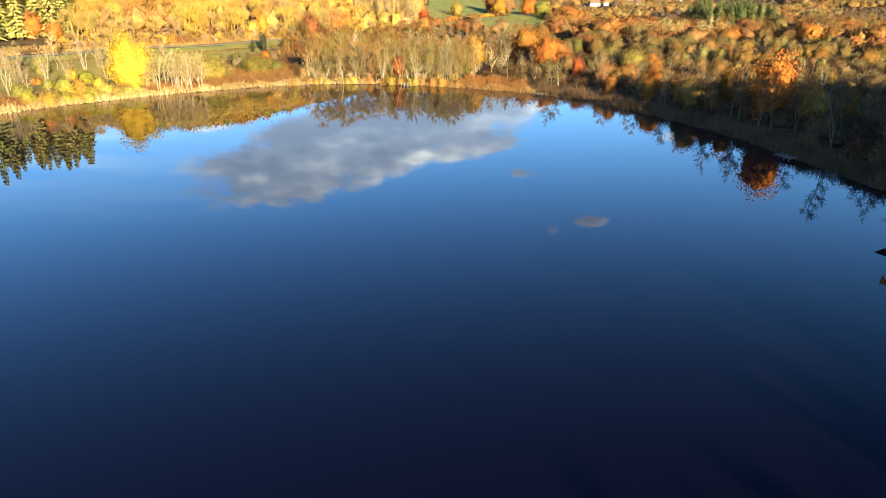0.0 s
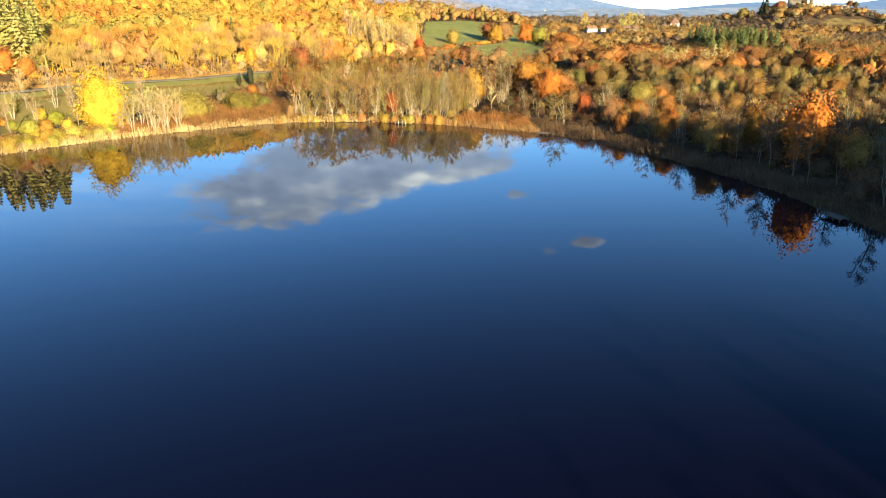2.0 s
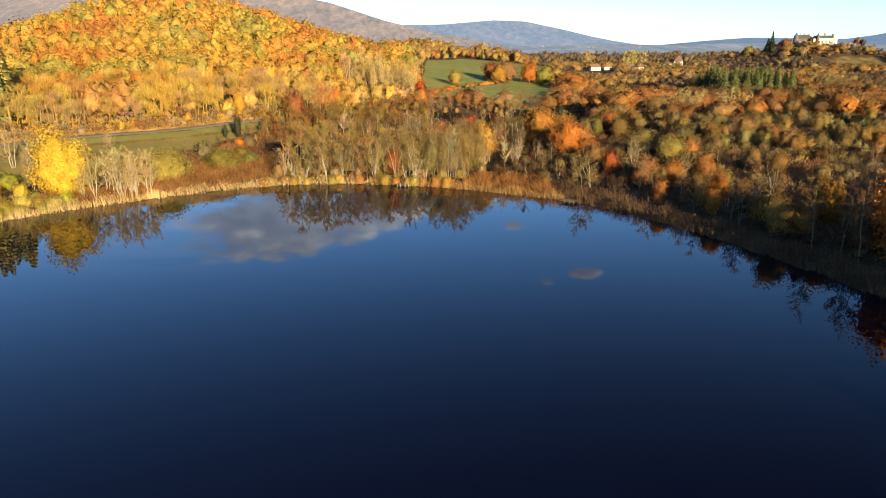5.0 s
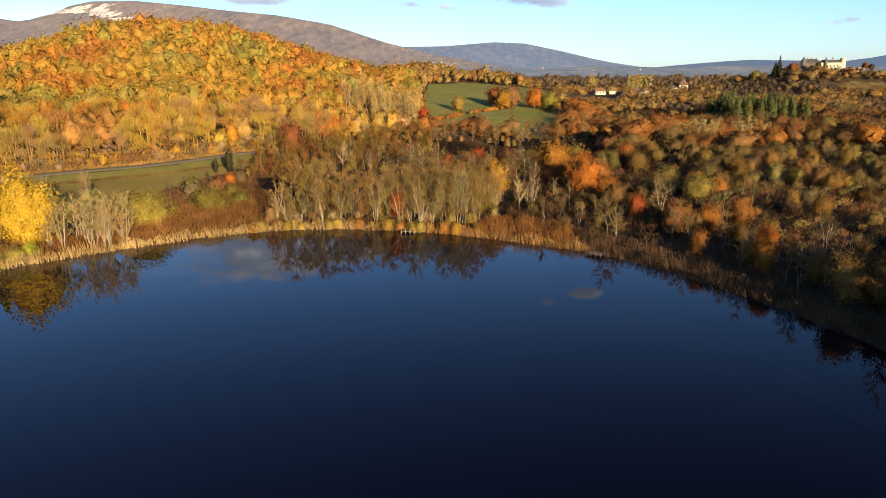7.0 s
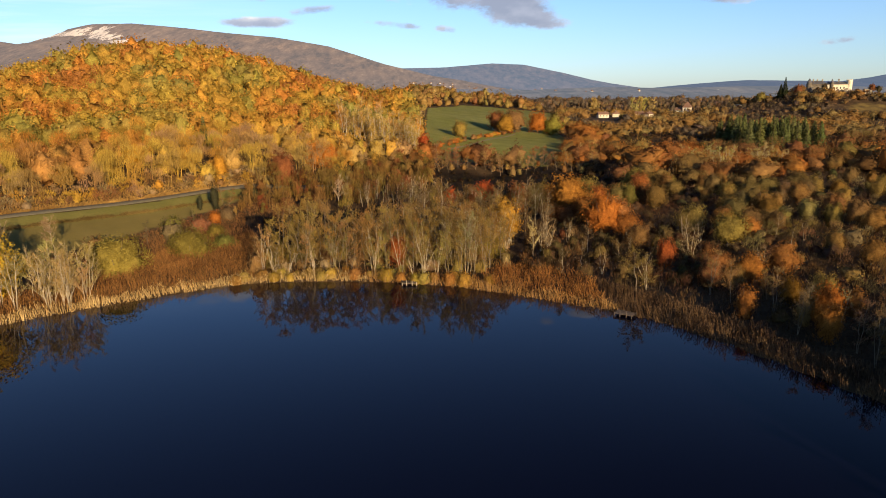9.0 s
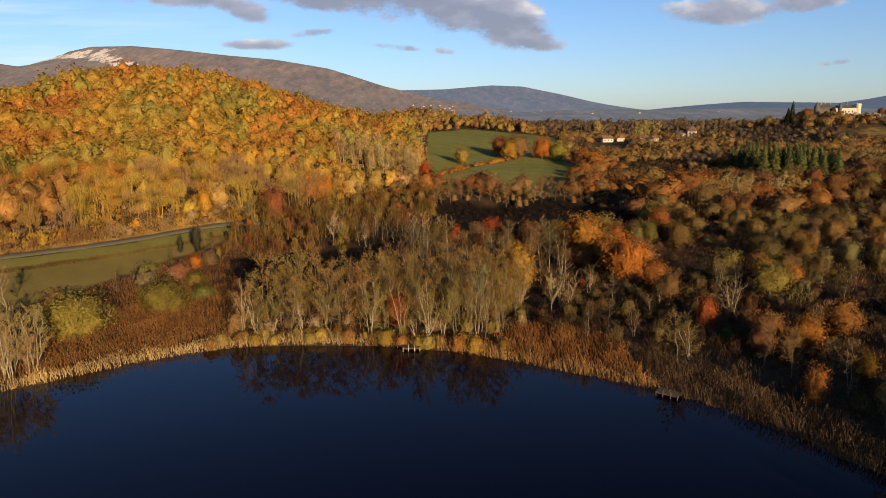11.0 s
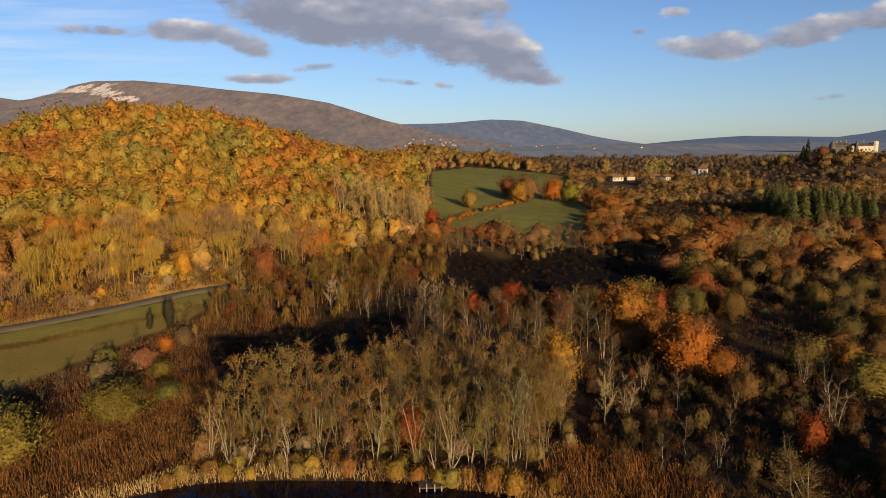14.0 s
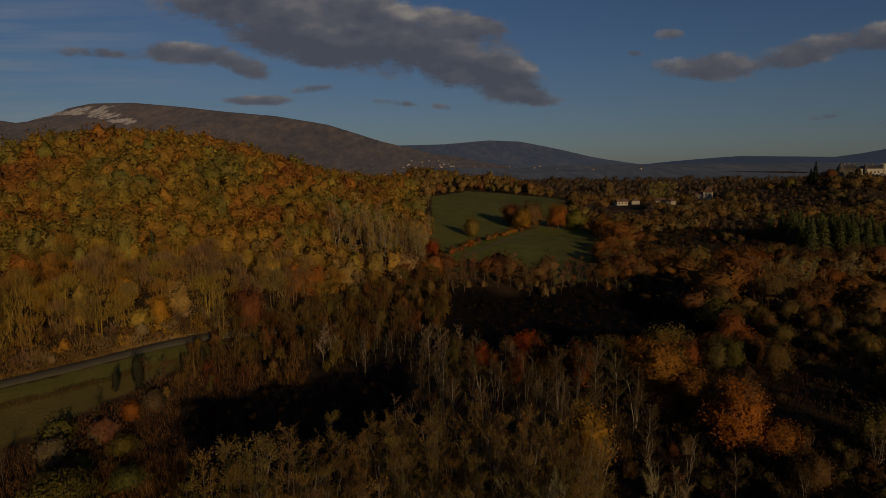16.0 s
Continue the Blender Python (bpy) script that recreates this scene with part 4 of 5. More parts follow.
    # nearest the water the leaf colours are darkened to imitate the bank's shade
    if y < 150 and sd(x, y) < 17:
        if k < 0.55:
            plant(rng, choose("shrub", 3), x, y, rng.uniform(3, 6), pick([(0.11, 0.065, 0.035), (0.10, 0.055, 0.03), (0.13, 0.085, 0.045)]), "brown shrub on the bank, leaf colour darkened for shade")
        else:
            plant(rng, protos["alder", int(rng.integers(0, 2))], x, y, tall, pick([(0.12, 0.075, 0.04), (0.10, 0.06, 0.035), (0.14, 0.09, 0.05)]), "half-bare tree on the bank, its brown darkened for shade", 1.1)
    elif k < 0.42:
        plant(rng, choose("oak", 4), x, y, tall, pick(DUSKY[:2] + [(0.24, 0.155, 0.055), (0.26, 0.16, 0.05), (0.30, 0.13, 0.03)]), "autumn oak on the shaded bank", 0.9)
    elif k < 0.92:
        # the darker pair, up to y 165, also carries shade in its colour
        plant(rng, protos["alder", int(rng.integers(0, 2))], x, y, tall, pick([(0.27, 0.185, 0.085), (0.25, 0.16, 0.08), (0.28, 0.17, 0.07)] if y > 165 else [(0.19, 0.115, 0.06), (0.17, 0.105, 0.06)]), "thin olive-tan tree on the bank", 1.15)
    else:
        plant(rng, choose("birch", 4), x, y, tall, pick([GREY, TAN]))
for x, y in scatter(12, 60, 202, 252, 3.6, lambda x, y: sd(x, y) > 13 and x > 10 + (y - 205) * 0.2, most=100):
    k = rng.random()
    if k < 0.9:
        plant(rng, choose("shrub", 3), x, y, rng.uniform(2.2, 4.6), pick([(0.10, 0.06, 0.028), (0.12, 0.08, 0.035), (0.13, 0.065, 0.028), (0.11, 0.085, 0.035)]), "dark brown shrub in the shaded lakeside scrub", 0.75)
    else:
        plant(rng, choose("birch", 4), x, y, rng.uniform(4.5, 7.5), pick([(0.15, 0.105, 0.05)]), "small bare sapling in the lakeside scrub")
for x, y, hgt, wide, col, lab in [(58.5, 246, 9.5, 1.25, (0.19, 0.145, 0.045), "broad olive-brown oak by the dark hollow"), (64, 236, 10, 1.3, (0.21, 0.165, 0.045), "broad olive oak by the dark hollow"),
                                  (42, 235, 7.5, 1.2, (0.17, 0.10, 0.04), "rounded brown-green oak in the scrub"), (49, 206, 8, 1.2, (0.22, 0.10, 0.035), "orange-brown oak on the bank"),
                                  (55, 204.5, 8, 1.1, (0.30, 0.13, 0.03), "orange oak on the bank"), (66, 213, 8.5, 1.2, (0.25, 0.115, 0.035), "orange-brown oak above the bank"),
                                  (31.5, 199.5, 8.5, 1.7, (0.22, 0.16, 0.05), "tall olive willow leaning by the reeds"), (34, 201, 7.5, 1.6, (0.19, 0.14, 0.05), "olive willow by the reeds")]:
    plant(rng, choose("oak", 4) if "oak" in lab else choose("alder", 6), x, y, hgt, col, lab, wide)
plant(rng, choose("birch", 4), 50.3, 223, 8.5, (0.28, 0.21, 0.11), "bare pale tree standing over dark scrub", 1.1)
heath = []
for x, y in scatter(66, 180, 130, 260, 5.2, lambda x, y: sd(x, y) > 24, most=230):
    k = rng.random()
    if k < 0.11:
        plant(rng, choose("oak", 4), x, y, rng.uniform(4.5, 8), pick([(0.17, 0.10, 0.037), (0.18, 0.13, 0.047), (0.20, 0.125, 0.037), (0.165, 0.12, 0.05), (0.22, 0.105, 0.032)]), "autumn oak on the heath", rng.uniform(1.0, 1.35))
    elif k < 0.28:
        plant(rng, choose("birch", 4), x, y, rng.uniform(5, 8), pick(DULL), "bare pale birch on the heath")
    else:
        heath.append((x, y))
for x, y in scatter(28, 190, 245, 340, 6.6, lambda x, y: sd(x, y) > 30 and not (x < 66 and y > 304) and not (47 < x < 82 and 240 < y < 306 and abs(x - 53 - (y - 250) * 0.36) < 15) and noise.noise(Vector((x * 0.025, y * 0.04, 2))) > -0.25, most=175):
    k = rng.random()
    if k < (0.78 if x < 115 else 0.45):
        plant(rng, choose("oak", 4), x, y, rng.uniform(6.5, 11.5) if x < 72 else rng.uniform(5.5, 9), pick([(0.175, 0.13, 0.047), (0.20, 0.125, 0.037), (0.165, 0.12, 0.05), (0.18, 0.135, 0.043), (0.195, 0.115, 0.038), (0.155, 0.105, 0.045)]) if x > 76 else pick([(0.28, 0.125, 0.036), (0.24, 0.115, 0.04), (0.31, 0.135, 0.036), (0.23, 0.145, 0.05), (0.21, 0.105, 0.042), (0.26, 0.17, 0.05)]), "brown and gold oak in the valley wood", rng.uniform(1.15, 1.5) if x < 76 else rng.uniform(0.95, 1.3))
    else:
        heath.append((x, y))
for x, y in scatter(-8, 66, 286, 303, 5.0, None, most=30):
    plant(rng, choose("oak", 4), x, y, rng.uniform(5, 7) + 0.06 * max(0, x), pick([(0.26, 0.10, 0.03), (0.18, 0.10, 0.035), (0.15, 0.12, 0.04)]), "rust-brown oak before the shaded clearing")
for x, y in scatter(-8, 70, 386, 414, 3.4, lambda x, y: y > 396 + 5 * math.sin(x * 0.16), most=80):
    fan = noise.noise(Vector((x * 0.05, y * 0.03, 6)))
    col = pick([(0.24, 0.165, 0.065), (0.27, 0.195, 0.075), (0.22, 0.13, 0.05)]) if fan > -0.1 else pick([(0.24, 0.11, 0.04), (0.19, 0.11, 0.045)])
    if rng.random() < 0.3:
        plant(rng, choose("shrub", 3), x, y, rng.uniform(3, 5), col, "tan willow thicket at the meadow's near edge", 0.62)
    else:
        plant(rng, protos["alder", int(rng.integers(0, 2))], x, y, rng.uniform(6, 10), tuple(c * 1.3 for c in col), "thin tan tree at the meadow's near edge", 1.25)
for x, y, hgt in [(16, 226, 9.5), (19.2, 225.4, 8.5), (-38, 300, 11), (-36, 303, 10), (-14, 302, 9), (-10, 300, 9.5), (-6, 303, 8.5), (0.5, 216, 12.5), (1.4, 216.6, 11.5)]:
    plant(rng, choose("birch", 4), x, y, hgt, vary(rng, (0.34, 0.27, 0.14)), "slim white-stemmed birch standing out from darker trees", 0.8)
# poplars at the meadow's edge
for x, y in scatter(-52, -14, 405, 440, 3.6, None, most=34):
    plant(rng, choose("poplar", 3), x, y, rng.uniform(17, 23), pick([(0.44, 0.31, 0.105), (0.41, 0.275, 0.08), (0.38, 0.265, 0.10)]))
# spruce stand
for x, y in scatter(178, 226, 478, 524, 4.3, None, most=84):
    plant(rng, choose("spruce", 2), x, y, rng.uniform(12, 18), vary(rng, PINE, 0.1), "", 1.15)
for x, y in scatter(-205, -136, 225, 300, 4.4, lambda x, y: 20 < road_side(x, y) < 62 and x < -138 - (y - 262) * 0.62, most=75):
    plant(rng, choose("spruce", 2), x, y, rng.uniform(19, 26), vary(rng, (0.33, 0.30, 0.10), 0.1), "tall olive-green spruce on the lower hillside", 1.0)
for x, y, hgt in [(-70.5, 275, 11), (-74.5, 274, 6.5), (-63.5, 292, 6), (-66, 287, 5)]:
    plant(rng, choose("oak", 4), x, y, hgt * 0.85, (0.05, 0.05, 0.028), "small dark evergreen at the field's lower edge", 0.42)
plant(rng, choose("alder", 6), -66.5, 273, 8, (0.20, 0.11, 0.04), "brown half-bare tree at the field's lower edge", 1.2)
for x, y in scatter(108, 158, 385, 410, 4.0, None, most=26):
    plant(rng, choose("poplar", 3), x, y, rng.uniform(8, 11.5), pick([(0.38, 0.31, 0.10), (0.36, 0.26, 0.09), (0.34, 0.30, 0.12)]), "pale yellow-green poplar before the spruce stand", 1.4)
plant(rng, protos["spruce", 0], -98, 352, 13, PINE, "lone dark spruce among yellow trees")
for p in protos.values():
    for o in list(p.children) + [p]:
        bpy.data.objects.remove(o)


# ---- far woods, joined ----
def wood(name, label, places, tall, width, count, size, palette, trunks=True, seed=1, rise=lambda x, y: 1.0, twiggy=0.0, level=2):
    """Many trees in one mesh; level: how finely each crown is shaped."""
    g = np.random.default_rng(seed)
    tris, tint, soft = [], [], []
    zz = height([p[0] for p in places], [p[1] for p in places])
    shapes = []
    for i in range(10):
        shapes.append(crown(g, 1.0, width * 1.1, -0.25, level, count, size / tall, 16 if level > 1 else 7, 1.7))
    spray = [blob_points(g, count, broad_shape(g, 1.0, width, 0.0), 0.9) for i in range(6)]
    for (x, y), z in zip(places, zz):
        hgt = tall * g.uniform(0.7, 1.25) * rise(x, y)
        a = g.uniform(0, 6.28)
        rot = np.array([[math.cos(a), -math.sin(a), 0], [math.sin(a), math.cos(a), 0], [0, 0, 1]])
        w = g.uniform(0.85, 1.2)
        if g.random() < (twiggy(x, y) if callable(twiggy) else twiggy):
            c, d = spray[int(g.integers(0, 6))]
            fine = min(1.0, hgt / 7)
            cc = (c * np.array((w, w, 1))) @ rot.T * hgt + np.array((x, y, z))
            up = unit(d @ rot.T * 0.7 + np.array((0, 0, 1.0)) + g.normal(size=d.shape) * 0.25)
            t = spikes(g, cc - up * 0.7 * fine, cc + up * 0.9 * fine, 0.055)
            stems = np.array([[x, y, z]] * 4) + g.normal(size=(4, 3)) * np.array((0.9, 0.9, 0.1))
            t = np.concatenate([t, spikes(g, stems, stems + np.array((0, 0, hgt * 0.9)) + g.normal(size=(4, 3)) * 0.8 * fine, 0.12 * fine)])
            n = flat_normals(t)
        else:
            c, d = shapes[int(g.integers(0, 10))]
            t = (c * np.array((w, w, 1))) @ rot.T * hgt + np.array((x, y, z))
            n = d @ rot.T
        if trunks:
            more = spikes(g, np.array([[x, y, z]] * 2) + g.normal(size=(2, 3)) * 0.2, np.array([[x, y, z + hgt * 0.8]] * 2), 0.2)
            t, n = np.concatenate([t, more]), np.concatenate([n, flat_normals(more)])
        col = palette(g, x, y)
        tris.append(t)
        soft.append(n)
        tint.append(np.tile(np.array(col), (len(t), 1)))
    ob = new(name, triangles_mesh(name, np.concatenate(tris), WOODS, np.concatenate(tint), np.concatenate(soft)))
    return tagged(ob, label, "woodland", kind="stuff")


def jitter_grid(x0, x1, y0, y1, step, keep, seed=2):
    g = np.random.default_rng(seed)
    xs, ys = np.meshgrid(np.arange(x0, x1, step), np.arange(y0, y1, step))
    p = np.stack([xs.ravel(), ys.ravel()], 1) + g.uniform(-0.45, 0.45, (xs.size, 2)) * step
    return p[keep(p[:, 0], p[:, 1])]


def hill_patch(x, y):
    return noise.noise(Vector((x * 0.028, y * 0.022, 0))) + 0.5 * noise.noise(Vector((x * 0.09, y * 0.07, 5)))


def hill_colour(g, x, y):
    n = hill_patch(x, y)
    low = road_side(x, y) < 45
    if low:
        cols = [(0.25, 0.165, 0.075), (0.27, 0.185, 0.08), (0.29, 0.205, 0.065), (0.34, 0.235, 0.05), (0.35, 0.21, 0.045), (0.29, 0.16, 0.05)]
    else:
        cols = [(0.20, 0.18, 0.045), (0.24, 0.195, 0.045), (0.285, 0.205, 0.042), (0.32, 0.21, 0.04), (0.34, 0.19, 0.038), (0.35, 0.165, 0.036), (0.28, 0.13, 0.036)]
    k = int(np.clip((n * 0.75 + 0.5 + g.normal() * 0.13) * len(cols), 0, len(cols) - 1))
    return vary(g, (cols[k][0] * 1.25, cols[k][1] * 1.19, cols[k][2] * 1.2), 0.07)


def valley_colour(g, x, y):
    if y > 540 and x > 110:
        # belts painted lighter as if lit, the rest cooler for haze and shadow
        if noise.noise(Vector((x * 0.012, y * 0.03, 3))) > 0.06 and y < 800:
            return vary(g, (0.25, 0.15, 0.052) if g.random() < 0.7 else (0.22, 0.155, 0.065), 0.06)
        return vary(g, [(0.11, 0.085, 0.058), (0.14, 0.10, 0.058), (0.16, 0.098, 0.05), (0.095, 0.073, 0.055)][int(g.integers(0, 4))], 0.08)
    if y > 600 and x < 110:
        return vary(g, (0.25, 0.165, 0.055) if g.random() < 0.7 else (0.22, 0.12, 0.045), 0.14)
    n = noise.noise(Vector((x * 0.016, y * 0.022, 4))) + 0.45 * noise.noise(Vector((x * 0.06, y * 0.07, 9)))
    cols = [(0.14, 0.105, 0.045), (0.17, 0.12, 0.045), (0.15, 0.085, 0.036), (0.19, 0.10, 0.034), (0.24, 0.12, 0.034), (0.27, 0.125, 0.034), (0.25, 0.15, 0.045), (0.22, 0.165, 0.06)]
    k = int(np.clip((n * 0.8 + 0.5 + g.normal() * 0.13) * len(cols), 0, len(cols) - 1))
    return vary(g, (cols[k][0] * 1.16, cols[k][1] * 1.02, cols[k][2]), 0.1)


def on_hill(x, y):
    s = road_side(x, y)
    return (s > 8) & (x < -12 - 0.05 * (y - 400)) & (x < -60 + 0.5 * np.maximum(y - 320, 0)) & (x > -430) & ~((x > -54) & (y > 402) & (y < 442))


near_hill = jitter_grid(-300, -10, 250, 470, 6.7, on_hill)
foot = np.hypot(near_hill[:, 0] + 12, near_hill[:, 1] - 145) < 228
wood("hillfoot_wood", "yellow and tan autumn wood at the foot of the hill", near_hill[foot], 11.0, 0.72, 640, 0.46, hill_colour, seed=3, twiggy=lambda x, y: 0.95 if hill_patch(x, y) < 0.05 else 0.4)
wood("hillside_wood", "dense autumn wood in yellow, orange and olive on the hillside", near_hill[~foot], 12.0, 0.88, 260, 0.78, hill_colour, seed=3, twiggy=0.1)
far_hill = jitter_grid(-440, -10, 470, 800, 8.0, lambda x, y: on_hill(x, y) & ((y < 640) | (x > -90)))
wood("hilltop_wood", "dense autumn wood over the hilltop", far_hill, 13.0, 0.92, 110, 1.15, hill_colour, trunks=False, seed=4, level=2)


def garden(x, y, hx, hy, deep, wide):
    """Open ground on the lake side of a house."""
    ux, uy = hx + 11, hy - 130
    n = math.hypot(ux, uy)
    ux, uy = ux / n, uy / n
    a, b = (hx - x) * ux + (hy - y) * uy, (x - hx) * uy - (y - hy) * ux
    return (a > -6) & (a < deep) & (np.abs(b) < wide)


def valley_woods(x, y):
    return ~garden(x, y, 274, 836, 120, 15) & ~garden(x, y, 160, 742, 85, 15) & ~garden(x, y, 199, 747, 60, 12) & (grassy(x, y) < 0.2) & ~((np.hypot(x - 272, y - 836) < 25) | (np.hypot(x - 157, y - 741) < 22) | (np.hypot(x - 398, y - 770) < 36) | ((x > 170) & (x < 254) & (y > 474) & (y < 528)))


def valley_rise(x, y):
    n = noise.noise(Vector((x * 0.018, y * 0.03, 7)))
    low = 0.5 if (x > 95 and 560 < y < 850) else (0.72 if x > 95 and y > 430 else 1.0)
    return low * max(0.66, 0.9 + 0.75 * n)


def open_gaps(x, y):
    return np.array([noise.noise(Vector((a * 0.011, b * 0.03, 1))) > -0.16 for a, b in zip(x, y)])


mid = jitter_grid(-10, 420, 345, 565, 9.2, lambda x, y: valley_woods(x, y) & open_gaps(x, y) & ~((x < 66) & (y < 404)) & ~((x > 160) & (x < 262) & (y > 440) & (y < 530)), seed=5)
wood("valley_wood", "mixed brown and olive wood beyond the meadow", mid, 10.5, 1.42, 300, 0.66, valley_colour, seed=6, twiggy=0.25, rise=valley_rise)
low_wood = jitter_grid(88, 430, 560, 850, 8.0, valley_woods, seed=27)
wood("cottage_wood", "low brown wood and hedges around the cottages", low_wood, 6.4, 1.45, 96, 0.95, level=1, palette=valley_colour, twiggy=0.2, trunks=False, seed=28, rise=lambda x, y: 0.6 + 0.7 * float(smooth(-0.12, 0.18, noise.noise(Vector((x * 0.012, y * 0.03, 3))))))
far = jitter_grid(-350, 700, 620, 1300, 10.5, lambda x, y: valley_woods(x, y) & ~on_hill(x, y) & ((x < 92) | (y > 850)), seed=7)
wood("distant_wood", "distant brown woodland filling the valley", far, 13, 0.85, 36, 1.4, valley_colour, twiggy=0.2, level=1, trunks=False, seed=8, rise=valley_rise)
thicket = jitter_grid(-64, 0, 258, 402, 5.2, lambda x, y: ~on_hill(x, y) & (y > hollow_rim(x) + 1.5) & (x > -66 + (y - 290) * 0.1) & (road_side(x, y) < 2.5 + 1000 * (x > -58)) & ((road_side(x, y) > -30) | (y < 300)) & (x < -8), seed=15)
wood("thicket", "brown and olive thicket between road and meadow", thicket, 8.0, 0.62, 240, 0.38, lambda g, x, y: vary(g, [(0.18, 0.11, 0.037), (0.16, 0.115, 0.032), (0.21, 0.14, 0.045), (0.18, 0.115, 0.037), (0.175, 0.075, 0.03)][int(g.integers(0, 5))], 0.12), seed=16, twiggy=0.75, rise=lambda x, y: 0.55 + 0.45 * float(smooth(0, 22, y - hollow_rim(x))))
# scrub coloured near-black to stand in for the shade lying there
shaded = jitter_grid(-62, 74, 233, 408, 3.6, lambda x, y: shade_mask(x, y) > 0.6, seed=81)
wood("hollow_scrub", "low brown scrub in the hollows, colour darkened for their shade", shaded, 1.6, 1.7, 46, 0.4, lambda g, x, y: vary(g, [(0.03, 0.02, 0.012), (0.035, 0.022, 0.013), (0.028, 0.022, 0.013)][int(g.integers(0, 3))], 0.15), trunks=False, seed=82, twiggy=0.8, level=1)
verge = jitter_grid(-130, -50, 240, 330, 2.8, lambda x, y: (road_side(x, y) > 3.6) & (road_side(x, y) < 12), seed=17)
wood("verge_brush", "low orange-brown brush at the foot of the hill", verge, 3.6, 1.1, 160, 0.4, level=1, twiggy=0.9, palette=lambda g, x, y: vary(g, [BROWN, (0.46, 0.28, 0.05), TAN, (0.36, 0.25, 0.12)][int(g.integers(0, 4))], 0.12), trunks=False, seed=18)
def bank(x, y):
    d = shore_distance(x, y)
    return (d > 9) & ~((x < 66) & (y > 304)) & (x > 8 + (y - 205) * 0.3)


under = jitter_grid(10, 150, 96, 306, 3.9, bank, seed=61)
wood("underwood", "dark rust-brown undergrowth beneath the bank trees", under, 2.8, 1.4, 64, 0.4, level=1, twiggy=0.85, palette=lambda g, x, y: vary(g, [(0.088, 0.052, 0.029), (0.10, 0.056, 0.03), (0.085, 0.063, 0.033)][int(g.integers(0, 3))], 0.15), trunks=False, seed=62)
patch = jitter_grid(66, 260, 306, 560, 5.6, lambda x, y: grassy(x, y) < 0.1, seed=63)
wood("valley_undergrowth", "brown bracken and saplings between the valley trees", patch, 3.2, 1.7, 44, 0.6, level=1, twiggy=0.6, palette=lambda g, x, y: vary(g, [(0.066, 0.04, 0.022), (0.07, 0.052, 0.026)][int(g.integers(0, 2))], 0.15), trunks=False, seed=64)
edge = jitter_grid(185, 420, 180, 345, 9.0, lambda x, y: x > 185, seed=9)
wood("heath_wood", "scattered olive and brown trees on the heath", edge, 8, 0.9, 50, 0.7, valley_colour, seed=10)
# unseen wood, placed and sized to cast shade over the right bank
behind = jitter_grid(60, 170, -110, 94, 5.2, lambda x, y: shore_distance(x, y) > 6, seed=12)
wood("shore_wood", "tall dark wood out of view, added to shade the shore", behind, 21.5, 0.58, 36, 1.8, level=1, palette=lambda g, x, y: vary(g, (0.075, 0.062, 0.036), 0.15), seed=13)

wood("heath_shrubs", "grey-olive and tan shrubs over the brown heath", heath, 3.8, 1.2, 210, 0.32, lambda g, x, y: vary(g, [(0.22, 0.165, 0.07), (0.205, 0.155, 0.07), (0.19, 0.12, 0.05), (0.24, 0.17, 0.06), (0.18, 0.145, 0.06)][int(g.integers(0, 5))], 0.14), trunks=False, seed=71, twiggy=0.6)


# ---- reeds ----
def reeds(name, label, places, tall, colours, seed, width=0.05):
    g = np.random.default_rng(seed)
    p = np.array(places)
    n = len(p)
    z = height(p[:, 0], p[:, 1])
    base = np.stack([p[:, 0], p[:, 1], z - 0.1], 1)
    lean = g.normal(size=(n, 2)) * 0.22 + np.array((-0.1, 0.05))
    hh = tall * g.uniform(0.6, 1.15, n) * (0.85 + 0.25 * np.sin(p[:, 0] * 0.9 + 1.3 * np.sin(p[:, 1] * 0.7)))
    tip = base + np.stack([lean[:, 0] * hh, lean[:, 1] * hh, hh], 1)
    t = spikes(g, base, tip, width)
    plume = spikes(g, tip - np.array((0, 0, 0.35)), tip + g.normal(size=(n, 3)) * 0.12, width * 1.3)
    lo, hi = np.array(colours)
    k = np.clip(g.random((n, 1)) * 0.6 + 0.4 * (0.5 + 0.5 * np.sin(p[:, :1] * 0.35 + np.cos(p[:, 1:] * 0.5) * 2)), 0, 1)
    col = lo + (hi - lo) * k
    ob = new(name, triangles_mesh(name, np.concatenate([t, plume]), WOODS, np.concatenate([col, col * 0.9])))
    return tagged(ob, label, "reeds", kind="stuff")


g0 = np.random.default_rng(21)
px, py = g0.uniform(-115, 78, 420000), g0.uniform(60, 262, 420000)
dd = shore_distance(px, py)
wide_bed = np.where(px < -44, 13 + 28 * smooth(-84, -60, px), np.where(px < 4, 4.0, np.interp(px, [4, 13, 24, 36, 60], [8, 19, 14, 8, 6])))
thin = g0.random(len(px))
front = (dd > -0.6) & (dd < 2.0) & (px < 26) & ((px < -43) | (px > 0) | (thin < 0.7))
bed = ~dark_hollow(px, py) & (dd > -0.6) & ~front & (dd < wide_bed) & (thin < 0.75) & ((px < -43) | (px > 0) | (thin < 0.5))
reeds("reed_fringe", "pale golden reeds along the sunlit waterline", np.stack([px, py], 1)[front & (px < -20)], 1.9, [(0.40, 0.27, 0.11), (0.64, 0.49, 0.25)], 22)
reeds("reed_fringe", "orange-brown reeds along the waterline", np.stack([px, py], 1)[front & (px >= -20)], 1.9, [(0.26, 0.14, 0.05), (0.46, 0.29, 0.12)], 24)
reeds("reed_bed", "brown-red reed bed behind the shore", np.stack([px, py], 1)[bed & (px < 2)], 2.0, [(0.165, 0.075, 0.03), (0.32, 0.175, 0.06)], 23)
